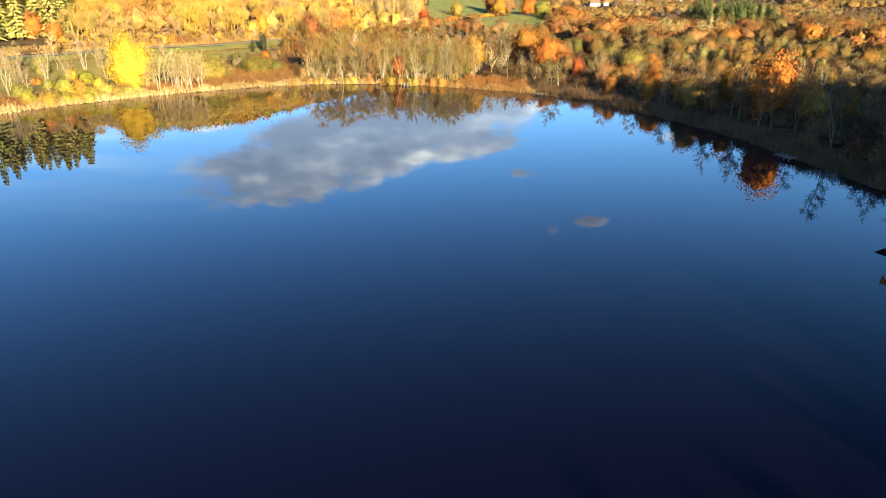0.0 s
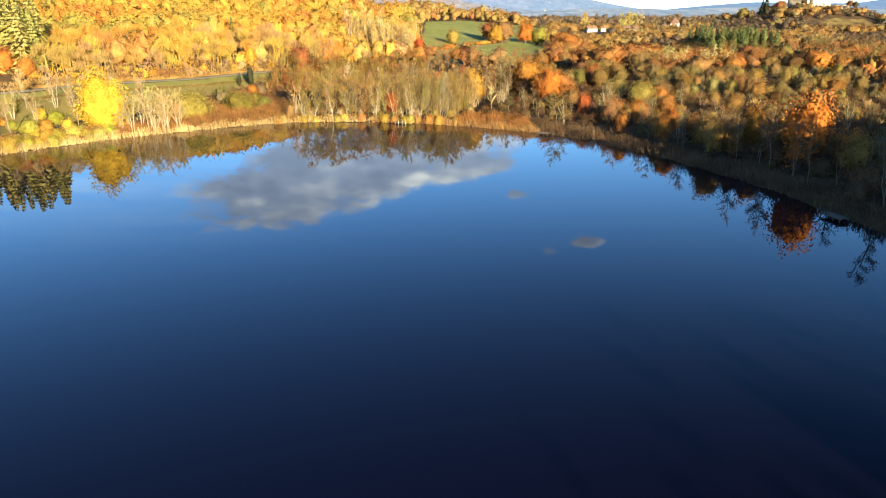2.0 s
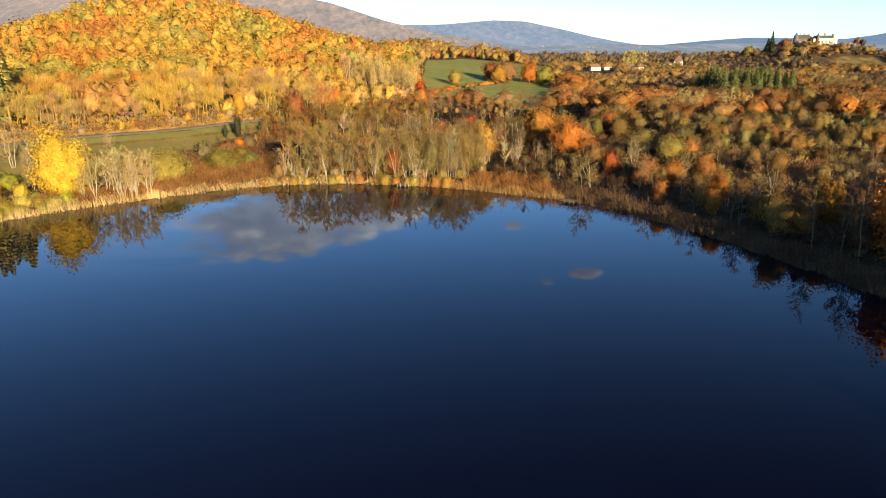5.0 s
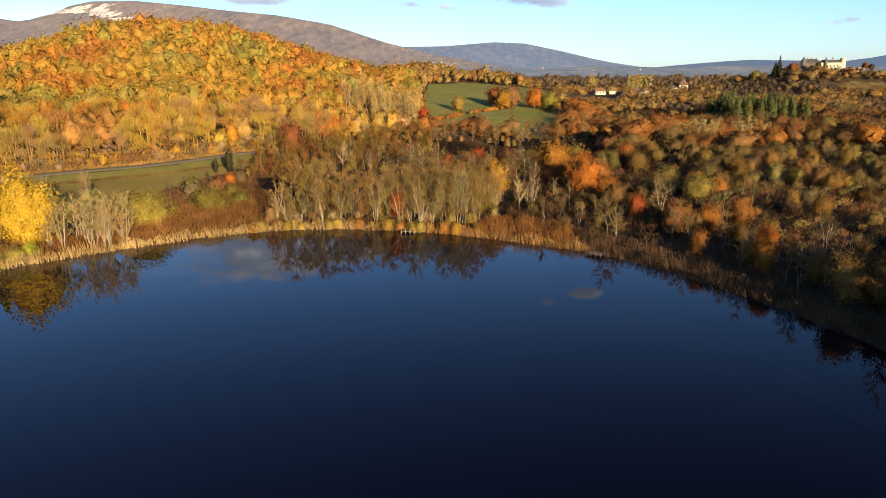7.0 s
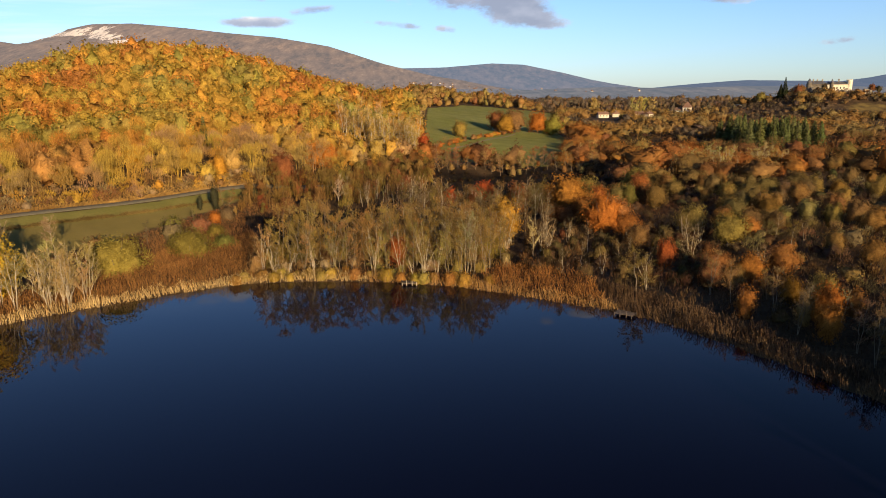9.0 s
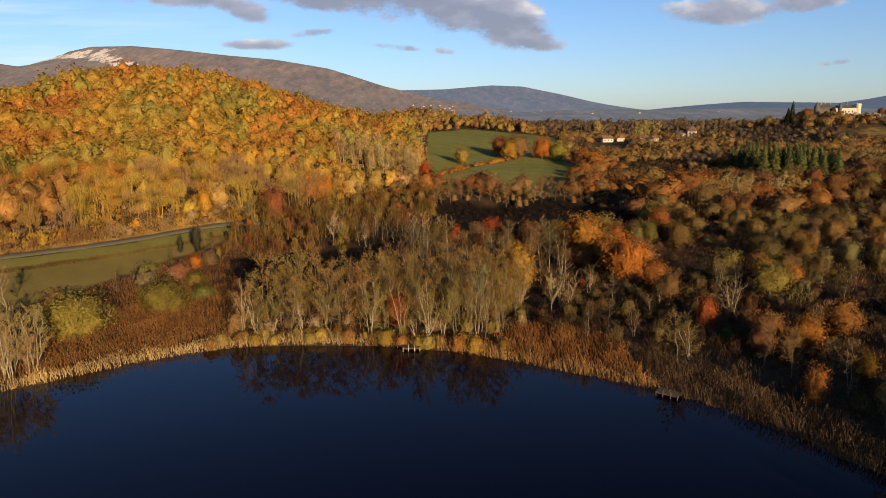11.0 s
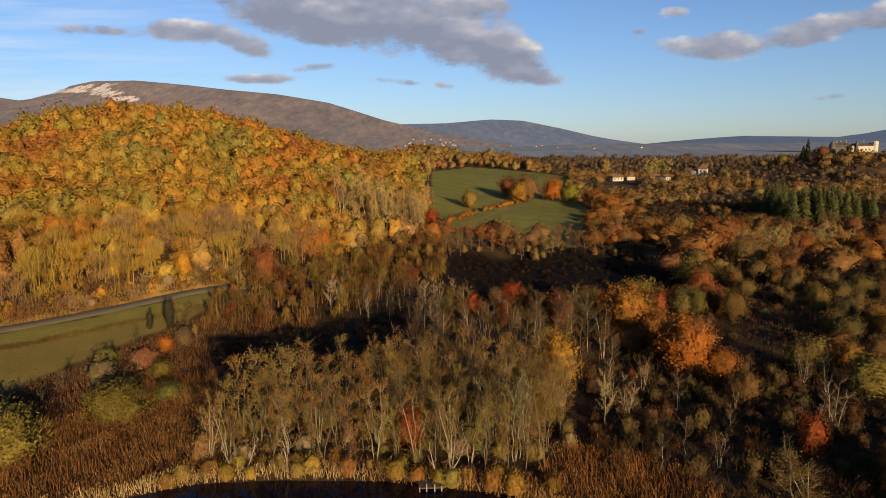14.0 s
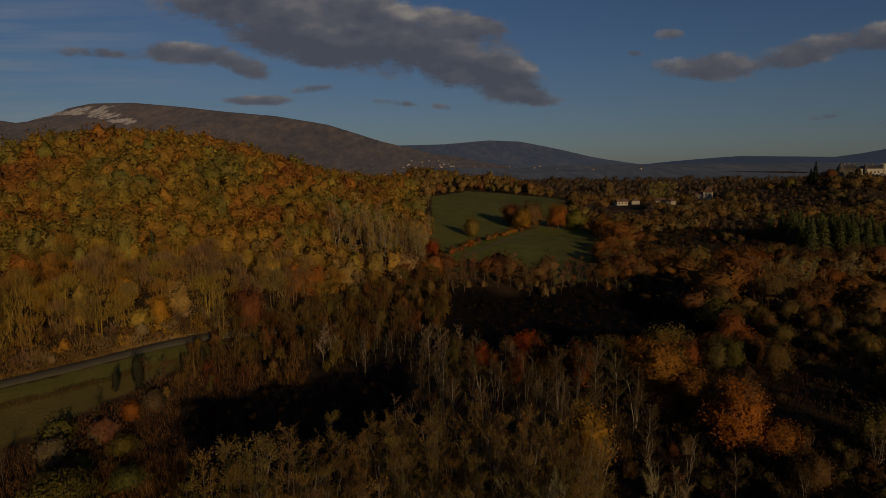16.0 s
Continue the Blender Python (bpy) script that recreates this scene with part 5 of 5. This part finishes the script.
reeds("reed_bed", "orange-brown reed bed between lake and scrub", np.stack([px, py], 1)[bed & (px >= 2) & (px < 25)], 2.0, [(0.20, 0.085, 0.03), (0.38, 0.195, 0.062)], 25)
# same reeds in a darker colour that imitates the bank's shade
reeds("reed_bed", "grey-brown reeds along the bank, coloured dark for its shade", np.stack([px, py], 1)[bed & (px >= 25)], 2.0, [(0.085, 0.052, 0.03), (0.165, 0.108, 0.06)], 26)


# ---- road ----
def road_strip():
    s0 = np.array((-80.5, 289.0))
    along = np.array((0.62, 0.78))
    nrm = np.array((-0.78, 0.62))
    verts, faces = [], []
    for i, k in enumerate(np.linspace(-120, 60, 61)):
        c = s0 + along * k
        for off, up in ((-2.3, 0.10), (-2.2, 0.16), (0, 0.2), (2.2, 0.16), (2.3, 0.10)):
            q = c + nrm * off
            verts.append((q[0], q[1], h1(q[0], q[1]) + up))
        if i:
            b = (i - 1) * 5
            faces += [(b + j, b + j + 1, b + j + 6, b + j + 5) for j in range(4)]
    return tagged(mesh_object("road", verts, faces, ASPHALT, smoothed=True), "narrow grey asphalt road along the field", "road", kind="structure")


road_strip()


# ---- brush on the woodland floor and heath ----
gb = np.random.default_rng(31)
bx, by = gb.uniform(-70, 200, 52000), gb.uniform(110, 400, 52000)
bd = shore_distance(bx, by)
ok = (bd > 5) & (grassy(bx, by) < 0.1) & ~dark_hollow(bx, by) & ~((bx > -10) & (bx < 66) & (by > 310))
reeds("heath_brush", "brown bracken and low brush under the trees", np.stack([bx, by], 1)[ok], 1.1, [(0.05, 0.03, 0.016), (0.12, 0.075, 0.035)], 32)

gd = np.random.default_rng(36)
ka = gd.uniform(-100, 40, 9000)
so = -9.0 + gd.normal(size=9000) * 0.55
reeds("ditch_grass", "strip of brown uncut grass between field and verge", np.stack([-80.5 + 0.62 * ka - 0.78 * so, 289 + 0.78 * ka + 0.62 * so], 1), 0.7, [(0.12, 0.085, 0.03), (0.22, 0.16, 0.06)], 37)

kv = gd.uniform(-100, 55, 16000)
sv = 2.5 + gd.random(16000) ** 1.5 * 7
reeds("verge_grass", "golden dry grass on the bank above the road", np.stack([-80.5 + 0.62 * kv - 0.78 * sv, 289 + 0.78 * kv + 0.62 * sv], 1), 1.0, [(0.26, 0.15, 0.05), (0.46, 0.30, 0.10)], 38)
fx, fy = gd.uniform(-100, -40, 26000), gd.uniform(222, 296, 26000)
keep = (grassy(fx, fy) < 0.1) & (road_side(fx, fy) < -8) & (shore_distance(fx, fy) > 12) & ~dark_hollow(fx, fy)
reeds("marsh_grass", "reddish-brown marsh grass between shrubs", np.stack([fx, fy], 1)[keep], 1.3, [(0.12, 0.06, 0.03), (0.24, 0.13, 0.055)], 39, 0.06)


# ---- buildings ----
def part(name, bm, mat, parent, label=""):
    me = bpy.data.meshes.new(name)
    bm.to_mesh(me)
    bm.free()
    me.materials.append(mat)
    ob = new(name, me)
    ob.parent = parent
    if label:
        ob["label"] = label
    return ob


def block(bm, x0, x1, y0, y1, z0, z1, bevel=0.0):
    m = Matrix.Translation(((x0 + x1) / 2, (y0 + y1) / 2, (z0 + z1) / 2)) @ Matrix.Diagonal((x1 - x0, y1 - y0, z1 - z0, 1))
    r = bmesh.ops.create_cube(bm, size=1.0, matrix=m)
    if bevel:
        bmesh.ops.bevel(bm, geom=list({e for v in r["verts"] for e in v.link_edges}), offset=bevel, segments=1, affect="EDGES")
    return r


def box(name, x0, x1, y0, y1, z0, z1, mat, parent, label="", bevel=0.0):
    bm = bmesh.new()
    block(bm, x0, x1, y0, y1, z0, z1, bevel)
    return part(name, bm, mat, parent, label)


def gable_roof(name, x0, x1, y0, y1, z0, rise, mat, parent, along="x", over=0.4, hip=0.0):
    """A pitched roof slab with eaves; hip: how far the ridge ends step in."""
    x0, x1, y0, y1 = x0 - over, x1 + over, y0 - over, y1 + over
    bm = bmesh.new()
    if along == "x":
        ym = (y0 + y1) / 2
        ridge = [(x0 + hip, ym, z0 + rise), (x1 - hip, ym, z0 + rise)]
    else:
        xm = (x0 + x1) / 2
        ridge = [(xm, y0 + hip, z0 + rise), (xm, y1 - hip, z0 + rise)]
    low = [bm.verts.new(p) for p in ((x0, y0, z0), (x1, y0, z0), (x1, y1, z0), (x0, y1, z0))]
    top = [bm.verts.new(p) for p in ridge]
    under = [bm.verts.new((v.co.x, v.co.y, z0 - 0.25)) for v in low]
    if along == "x":
        quads = [(low[0], low[1], top[1], top[0]), (low[2], low[3], top[0], top[1]), (low[1], low[2], top[1]), (low[3], low[0], top[0])]
    else:
        quads = [(low[1], low[2], top[1], top[0]), (low[3], low[0], top[0], top[1]), (low[0], low[1], top[0]), (low[2], low[3], top[1])]
    for q in quads:
        bm.faces.new(q)
    for i in range(4):
        bm.faces.new((under[i], under[(i + 1) % 4], low[(i + 1) % 4], low[i]))
    bm.faces.new(under[::-1])
    return part(name, bm, mat, parent)


def cone_roof(name, x, y, z0, r, rise, mat, parent, sides=16):
    bm = bmesh.new()
    bmesh.ops.create_cone(bm, cap_ends=True, segments=sides, radius1=r, radius2=0.05, depth=rise, matrix=Matrix.Translation((x, y, z0 + rise / 2)))
    return part(name, bm, mat, parent)


def round_tower(name, x, y, z0, z1, r, mat, parent, crown=False):
    bm = bmesh.new()
    bmesh.ops.create_cone(bm, cap_ends=True, segments=24, radius1=r * 1.04, radius2=r, depth=z1 - z0, matrix=Matrix.Translation((x, y, (z0 + z1) / 2)))
    if crown:
        for k in range(12):
            a = k * math.pi / 6
            bmesh.ops.create_cube(bm, size=1.0, matrix=Matrix.Translation((x + math.cos(a) * r * 0.93, y + math.sin(a) * r * 0.93, z1 + 0.35)) @ Matrix.Rotation(a, 4, "Z") @ Matrix.Diagonal((0.5, 0.7, 0.7, 1)))
        bmesh.ops.create_cone(bm, cap_ends=True, segments=24, radius1=r * 1.1, radius2=r * 1.1, depth=0.6, matrix=Matrix.Translation((x, y, z1 - 0.6)))
    return part(name, bm, mat, parent)


def window_row(parent, x0, x1, n, y, z, w=0.9, h=1.5):
    """Windows set into a wall that faces the lake: a stone frame and a dark pane each."""
    for i in range(n):
        x = x0 + (x1 - x0) * (i + 0.5) / n
        bm = bmesh.new()
        for a, b, c, d in ((-w / 2 - 0.14, -w / 2, -h / 2, h / 2), (w / 2, w / 2 + 0.14, -h / 2, h / 2), (-w / 2 - 0.14, w / 2 + 0.14, h / 2, h / 2 + 0.14), (-w / 2 - 0.2, w / 2 + 0.2, -h / 2 - 0.16, -h / 2)):
            block(bm, x + a, x + b, y - 0.12, y + 0.05, z + c, z + d)
        wnd = part("window", bm, STONE, parent)
        box("pane", x - w / 2, x + w / 2, y - 0.03, y + 0.04, z - h / 2, z + h / 2, GLASS_DARK, wnd)


OLD_STONE = plain_material("dark_old_stone", (0.055, 0.046, 0.036), (0.15, 0.125, 0.092), 0.7, 0.95, 0.6)


def castle(x, y, z):
    top = tagged(new("castle"), "pale stone hilltop castle with slate roofs and round tower", "castle")
    top.matrix_basis = pose(x, y, z, 0, 0, -14)
    wing = box("wing", -9, 10, 0, 9, -4, 9.2, PLASTER, top, "sunlit pale plastered wing", 0.1)
    window_row(top, -8, 8, 5, 0.0, 5.6)
    window_row(top, -8, 8, 4, 0.0, 1.8, 0.8, 1.2)
    gable_roof("roof", -9, 10, 0, 9, 9.2, 2.6, SLATE, top, "x", 0.3, 2.0)
    round_tower("round_tower", 11.5, 2.2, -5, 13.0, 2.7, PLASTER, top, True)
    box("keep", -25, -9, 2, 14, -4, 9.8, OLD_STONE, top, "weathered grey stone keep", 0.1)
    window_row(top, -24, -10, 4, 2.0, 5.8)
    window_row(top, -24, -10, 4, 2.0, 1.8)
    gable_roof("keep_roof", -25, -9, 2, 14, 9.8, 3.2, SLATE, top, "x", 0.3, 4.0)
    round_tower("turret", -25, 3, -4, 10.5, 2.4, OLD_STONE, top)
    cone_roof("turret_roof", -25, 3, 10.5, 3.0, 4.8, SLATE, top)
    round_tower("stair_turret", -5, -0.3, -4, 10.8, 1.5, OLD_STONE, top)
    cone_roof("stair_roof", -5, -0.3, 10.8, 1.9, 3.6, SLATE, top)
    for cx, cy in ((-17, 8), (-12, 9), (2, 5), (-21, 7)):
        box("chimney", cx, cx + 1.1, cy, cy + 0.9, 11, 14.4, STONE, top)
    box("gatehouse", -38, -32, 3, 9, -4, 4.6, PLASTER, top, "small white gatehouse")
    gable_roof("gatehouse_roof", -38, -32, 3, 9, 4.6, 4.0, SLATE, top, "x", 0.3, 2.6)
    box("curtain_wall", -32, -24.6, 3.6, 4.8, -4, 3.4, OLD_STONE, top)
    box("terrace_wall", -12, 26, -6.5, -5.3, -9, -2.6, STONE, top, "stepped stone terrace wall")
    box("lower_terrace", -4, 20, -12, -10.9, -12, -6.5, STONE, top)
    box("east_wall", 13.8, 27, 3, 4.2, -6, 1.8, OLD_STONE, top)
    box("east_tower", 26, 31, 2, 7, -6, 4.4, STONE, top)
    box("ramp_wall", -96, -82, -3, -2.4, -16, -10.2, PLASTER, top, "pale low wall beside the drive")
    return top


CASTLE = (399.5, 770.0, 37.5)
castle(*CASTLE)
for x, y, hgt, kind, col in [(346, 768, 21, "s", (0.04, 0.05, 0.025)), (343, 770, 15, "s", (0.045, 0.055, 0.025)), (321, 768, 13, "b", (0.19, 0.155, 0.045)), (326, 772, 12, "b", (0.15, 0.125, 0.04)), (359, 768, 13, "b", (0.20, 0.085, 0.04)), (366, 772, 12, "b", BROWN), (382, 762, 9, "b", (0.08, 0.06, 0.035)), (436, 771, 11, "b", (0.20, 0.085, 0.04)), (434, 758, 10, "b", (0.07, 0.06, 0.035)), (377, 764, 7, "b", (0.10, 0.07, 0.04))]:
    g = np.random.default_rng(int(x))
    built = spruce(g, hgt, 11, 1400) if kind == "s" else broad_tree(g, hgt, hgt * 0.8, 700, 0.6, 0.08)
    t = plant_kind("spruce_tree" if kind == "s" else "garden_tree", "dark spruce beside the castle" if kind == "s" else "autumn tree beside the castle walls", "tree", "castle trees", DARK_BARK, built)
    t.location = (x, y, h1(x, y))
    for ch in t.children:
        ch.color = (*col, 1)


def crag(x, y, z, size, seed):
    """A broken limestone outcrop."""
    g = np.random.default_rng(seed)
    bm = bmesh.new()
    for _ in range(5):
        o = Vector(g.normal(size=3) * size * 0.35)
        r = bmesh.ops.create_icosphere(bm, subdivisions=2, radius=size * g.uniform(0.35, 0.6), matrix=Matrix.Translation(o))
        for v in r["verts"]:
            v.co += Vector(noise.noise_vector(v.co * 0.6 + Vector((seed, 0, 0)))) * size * 0.22
    me = bpy.data.meshes.new("crag")
    bm.to_mesh(me)
    bm.free()
    me.materials.append(STONE)
    ob = new("crag", me)
    ob.location = (x, y, z)
    return tagged(ob, "pale broken limestone outcrop below the castle", "rock", "castle crags")


gc = np.random.default_rng(91)
ring = []
while len(ring) < 230:
    a, r = gc.uniform(0, 6.28), gc.uniform(14, 80)
    xx, yy = CASTLE[0] - 8 + math.cos(a) * r * 1.3, CASTLE[1] - 6 + math.sin(a) * r
    if not (CASTLE[0] - 45 < xx < CASTLE[0] + 34 and CASTLE[1] - 12 < yy < CASTLE[1] + 20) and grassy(np.array([xx]), np.array([yy]))[0] < 0.25:
        ring.append((xx, yy))
wood("castle_wood", "brown shrubs and small trees on the castle slope", ring, 4.6, 1.1, 40, 0.6, level=1, twiggy=0.3, palette=lambda g, x, y: vary(g, [(0.10, 0.068, 0.042), (0.09, 0.07, 0.042), (0.13, 0.075, 0.038)][int(g.integers(0, 3))], 0.15), trunks=False, seed=92)
for i, (dx, dy, s) in enumerate([(-6, -11, 3.6), (2, -14, 4), (9, -12, 3.6), (16, -13, 3.8), (22, -9, 3.2), (-13, -10, 3), (-18, -15, 2.6), (6, -20, 2.8), (29, -6, 3.0), (34, -3, 2.6), (-2, -17, 3.0), (12, -17, 2.6), (18, -18, 2.2)]):
    xx, yy = CASTLE[0] + dx, CASTLE[1] + dy
    crag(xx, yy, h1(xx, yy) + s * 0.15, s, i + 3)


def cottage(name, label, x, y, w, d, h, rise, turn, wall, roof, hip=0.0, group=""):
    top = tagged(new(name), label, "house", group)
    top.matrix_basis = pose(x, y, h1(x, y), 0, 0, turn)
    box("wall", -w / 2, w / 2, -d / 2, d / 2, -1.0, h, wall, top)
    gable_roof("roof", -w / 2, w / 2, -d / 2, d / 2, h, rise, roof, top, "x", 0.35, hip)
    window_row(top, -w / 2 + 0.4, w / 2 - 0.4, max(2, int(w / 3)), -d / 2, h * 0.55, 0.8, 1.1)
    box("chimney", w * 0.22, w * 0.22 + 0.7, 0.2, 0.8, h + rise * 0.3, h + rise + 0.9, STONE, top)
    return top


tower = tagged(new("tower_house"), "white square tower house with steep brown roof", "house")
tower.matrix_basis = pose(274, 836, h1(274, 836) + 1.0, 0, 0, -30) @ Matrix.Diagonal((1.15, 1.15, 1.2, 1))
box("wall", -3.6, 3.6, -3.6, 3.6, -3, 6.6, PLASTER, tower)
gable_roof("roof", -3.6, 3.6, -3.6, 3.6, 6.6, 4.8, TILE, tower, "x", 0.4, 3.4)
window_row(tower, -3, 3, 2, -3.6, 4.4, 0.9, 1.3)
box("barn", -10.5, -3.8, -2, 5, -3, 4.6, PLASTER, tower, "lower barn joined to the house")
gable_roof("barn_roof", -10.5, -3.8, -2, 5, 4.6, 1.8, TILE, tower)
cottage("cottage", "long white cottage with brown tiled roof", 157, 741, 10, 7, 3.4, 2.4, 4, PLASTER, TILE)
cottage("cottage", "white cottage with its gable to the lake", 172, 748, 7, 7, 3.2, 2.6, 78, PLASTER, TILE)
cottage("cottage", "low white cottage among poplars", 196, 752, 8, 6, 3.0, 2.2, -20, PLASTER, TILE)
cottage("cottage", "small white cottage below tall poplars", 202, 742, 7, 6, 3.0, 2.2, 35, PLASTER, TILE)
cottage("cottage", "distant white cottage on the wooded rise", 120, 900, 9, 7, 4, 2.2, 10, PLASTER, TILE)

# two dense poplar clumps and small trees near the cottages
gp = np.random.default_rng(77)
for x, y, hgt in [(158, 790, 20), (163, 795, 21), (200, 785, 22), (206, 788, 23), (212, 790, 22), (218, 786, 21)]:
    t = plant_kind("poplar_tree", "tall pale poplar behind the cottages", "tree", "cottage poplars", BARK, thin_tree(gp, hgt * 0.8, 7.5, 900, 1200, 0.8, 3))
    t.location = (x, y, h1(x, y))
    for ch in t.children:
        ch.color = (*vary(gp, (0.40, 0.33, 0.12)), 1)

# far village
def plain_swell(x, y):
    return 1.0 + smooth(1150, 1500, y) * (4 + 6 * np.sin(x * 0.006 + y * 0.004) + 5 * np.sin(y * 0.011 - x * 0.003))


gv = np.random.default_rng(41)
first = cottage("village_house", "tiny white house in the distant village", 0, 0, 5.5, 5.0, 2.8, 2.2, 0, WHITEWASH, TILE, 0.0, "distant village")
for i in range(70):
    u, yy = (gv.normal(0.03, 0.06) if gv.random() < 0.6 else gv.uniform(-0.10, 0.34)), gv.uniform(1950, 2900)
    xx = -11 + u * (yy - 130)
    zz = max(h1(xx, yy) + plain_swell(xx, yy), *[28 + (44.8 + np.interp(u, *np.array(prof).T) * (far_ - 130) - 28) * (max(0.0, yy - near_) / (far_ - near_)) ** 1.25 for near_, far_, prof in RIDGES]) + 1.0
    if zz > 47 + 0.016 * (yy - 130):
        continue
    copy_thing(first, pose(xx, yy, zz, 0, 0, gv.uniform(-60, 60)))
first.location = (-11 + 0.015 * 1800, 1930, h1(16, 1930) + 2 + plain_swell(16, 1930))


# ---- waterside platforms ----
def platform(x, y, turn, label, wide=3.2, deep=2.0, posts=PALE_BARK):
    top = tagged(new("fishing_platform"), label, "jetty", "fishing platforms")
    top.matrix_basis = pose(x, y, 0, 0, 0, turn)
    n = int(wide / 0.22)
    me = None
    for i in range(n):
        px_ = -wide / 2 + (i + 0.5) * wide / n
        if me is None:
            ob = box("plank", -0.095, 0.095, -deep / 2, deep / 2, -0.03, 0.03, OLD_WOOD, top, "", 0.01)
            me = ob.data
        else:
            ob = new("plank", me)
            ob.parent = top
        ob.location = (px_, 0, 0.55 + 0.015 * math.sin(i * 2.3))
        ob.rotation_euler = (0, 0, 0.012 * math.sin(i * 5.1))
    for yy in (-deep / 2 + 0.2, deep / 2 - 0.2):
        box("beam", -wide / 2, wide / 2, yy - 0.07, yy + 0.07, 0.36, 0.51, OLD_WOOD, top)
    for i, px_ in enumerate((-wide / 2 + 0.15, -wide / 6, wide / 6, wide / 2 - 0.15)):
        for yy in (-deep / 2 + 0.05, deep / 2 - 0.05):
            bm = bmesh.new()
            hh = 0.95 + 0.35 * math.sin(i * 3.7 + yy) if yy < 0 else 0.7
            bmesh.ops.create_cone(bm, cap_ends=True, segments=8, radius1=0.085, radius2=0.07, depth=hh + 1.6, matrix=Matrix.Translation((px_, yy, (hh - 1.6) / 2)))
            part("post", bm, posts, top, "pale round mooring post" if posts is PALE_BARK else "")
    return top


platform(-11.3, 210.0, 3, "small grey wooden fishing platform with pale posts")
platform(26.5, 189.0, -38, "weathered wooden platform on posts in the reeds", 3.4, 2.0, OLD_WOOD)
platform(57.5, 111.0, -78, "low grey wooden jetty on the shaded shore", 4.0, 1.6, OLD_WOOD)

# fallen and leaning pale stems at the shore
gs = np.random.default_rng(9)
for x, y, az, ln, lean_ in [(-9.0, 211, 0.4, 6.0, 0.42), (-10.2, 211.5, 2.4, 5.0, 0.3), (-37, 214, 0.9, 5.5, 0.55), (-38.5, 214.5, 2.6, 4.6, 0.45), (-31, 214.5, 2.0, 5.0, 0.35)]:
    ts = np.linspace(0, 1, 6)
    path = np.stack([x + math.cos(az) * ln * lean_ * ts, y + math.sin(az) * 0.3 * ln * lean_ * ts, h1(x, y) - 0.2 + ln * ts * (1 - 0.2 * lean_)], 1)
    path[1:, :2] += gs.normal(size=(5, 2)) * 0.08
    tri = [tube(path, np.linspace(0.11, 0.03, 6), 6)]
    for q in range(5):
        p0 = path[2 + q % 4]
        tri.append(tube([p0, p0 + gs.normal(size=3) * 0.5 + np.array((0, 0, 0.7)), p0 + gs.normal(size=3) * 0.8 + np.array((0, 0, 1.6))], [0.04, 0.025, 0.01], 4))
    tagged(new("leaning_trunk", triangles_mesh("leaning_trunk", np.concatenate(tri), PALE_BARK)), "bare pale trunk leaning over the water", "trunk", "leaning trunks")

# pale stones along the upper edge of the road
gr = np.random.default_rng(14)
bank = tagged(new("roadside_stones"), "row of pale stones along the road's upper edge", "stones")
stone_me = None
for i in range(34):
    k = -2 + i * 0.95 + gr.uniform(-0.3, 0.3)
    qx, qy = -80.5 + 0.62 * k - 0.78 * 3.2, 289 + 0.78 * k + 0.62 * 3.2
    if stone_me is None:
        bm = bmesh.new()
        bmesh.ops.create_icosphere(bm, subdivisions=1, radius=0.5)
        for v in bm.verts:
            v.co += Vector(noise.noise_vector(v.co * 1.7)) * 0.16
        ob = part("stone", bm, plain_material("pale_roadside_stone", (0.28, 0.22, 0.15), (0.48, 0.40, 0.29), 3.0), bank)
        stone_me = ob.data
    else:
        ob = new("stone", stone_me)
        ob.parent = bank
    ob.location = (qx, qy, h1(qx, qy) + 0.2)
    s = gr.uniform(0.3, 0.75)
    ob.scale, ob.rotation_euler = (s * 1.9, s * 0.7, s * 0.5), (gr.uniform(-0.2, 0.2), gr.uniform(-0.2, 0.2), 0.9 + gr.uniform(-0.3, 0.3))

# an old leaning pole behind the yellow maple
pole = tagged(new("wooden_pole"), "weathered wooden pole leaning above the shore trees", "pole")
bm = bmesh.new()
bmesh.ops.create_cone(bm, cap_ends=True, segments=10, radius1=0.16, radius2=0.11, depth=11.0, matrix=Matrix.Translation((0, 0, 5.0)))
part("shaft", bm, PALE_BARK, pole)
box("crossarm", -0.7, 0.7, -0.06, 0.06, 9.6, 9.75, OLD_WOOD, pole)
pole.matrix_basis = pose(-101, 212, h1(-101, 212), 0, -4, 0)

# hedge and path across the meadow
gh = np.random.default_rng(55)
hedge_places = []
for i in range(34):
    t = i / 33
    hedge_places.append((-4 + 50 * t + gh.normal() * 1.2, 452 + 108 * t + gh.normal() * 1.5))
wood("meadow_hedge", "low orange-brown hedge across the meadow", hedge_places, 3.0, 1.3, 60, 0.5, lambda g, x, y: vary(g, [BROWN, GOLD, ORANGE, RUST][int(g.integers(0, 4))], 0.12), trunks=False, seed=56)
verts, faces = [], []
for i in range(31):
    t = i / 30
    cx, cy = 2 + 48 * t, 446 + 108 * t
    for off in (-0.9, 0.9):
        qx, qy = cx + off * 0.91, cy - off * 0.41
        verts.append((qx, qy, h1(qx, qy) + 0.12))
    if i:
        faces.append((2 * i - 2, 2 * i - 1, 2 * i + 1, 2 * i))
tagged(mesh_object("path", verts, faces, plain_material("dry_earth", (0.13, 0.095, 0.05), (0.22, 0.165, 0.09), 1.2), smoothed=True), "pale earth track beside the meadow hedge", "path", kind="structure")

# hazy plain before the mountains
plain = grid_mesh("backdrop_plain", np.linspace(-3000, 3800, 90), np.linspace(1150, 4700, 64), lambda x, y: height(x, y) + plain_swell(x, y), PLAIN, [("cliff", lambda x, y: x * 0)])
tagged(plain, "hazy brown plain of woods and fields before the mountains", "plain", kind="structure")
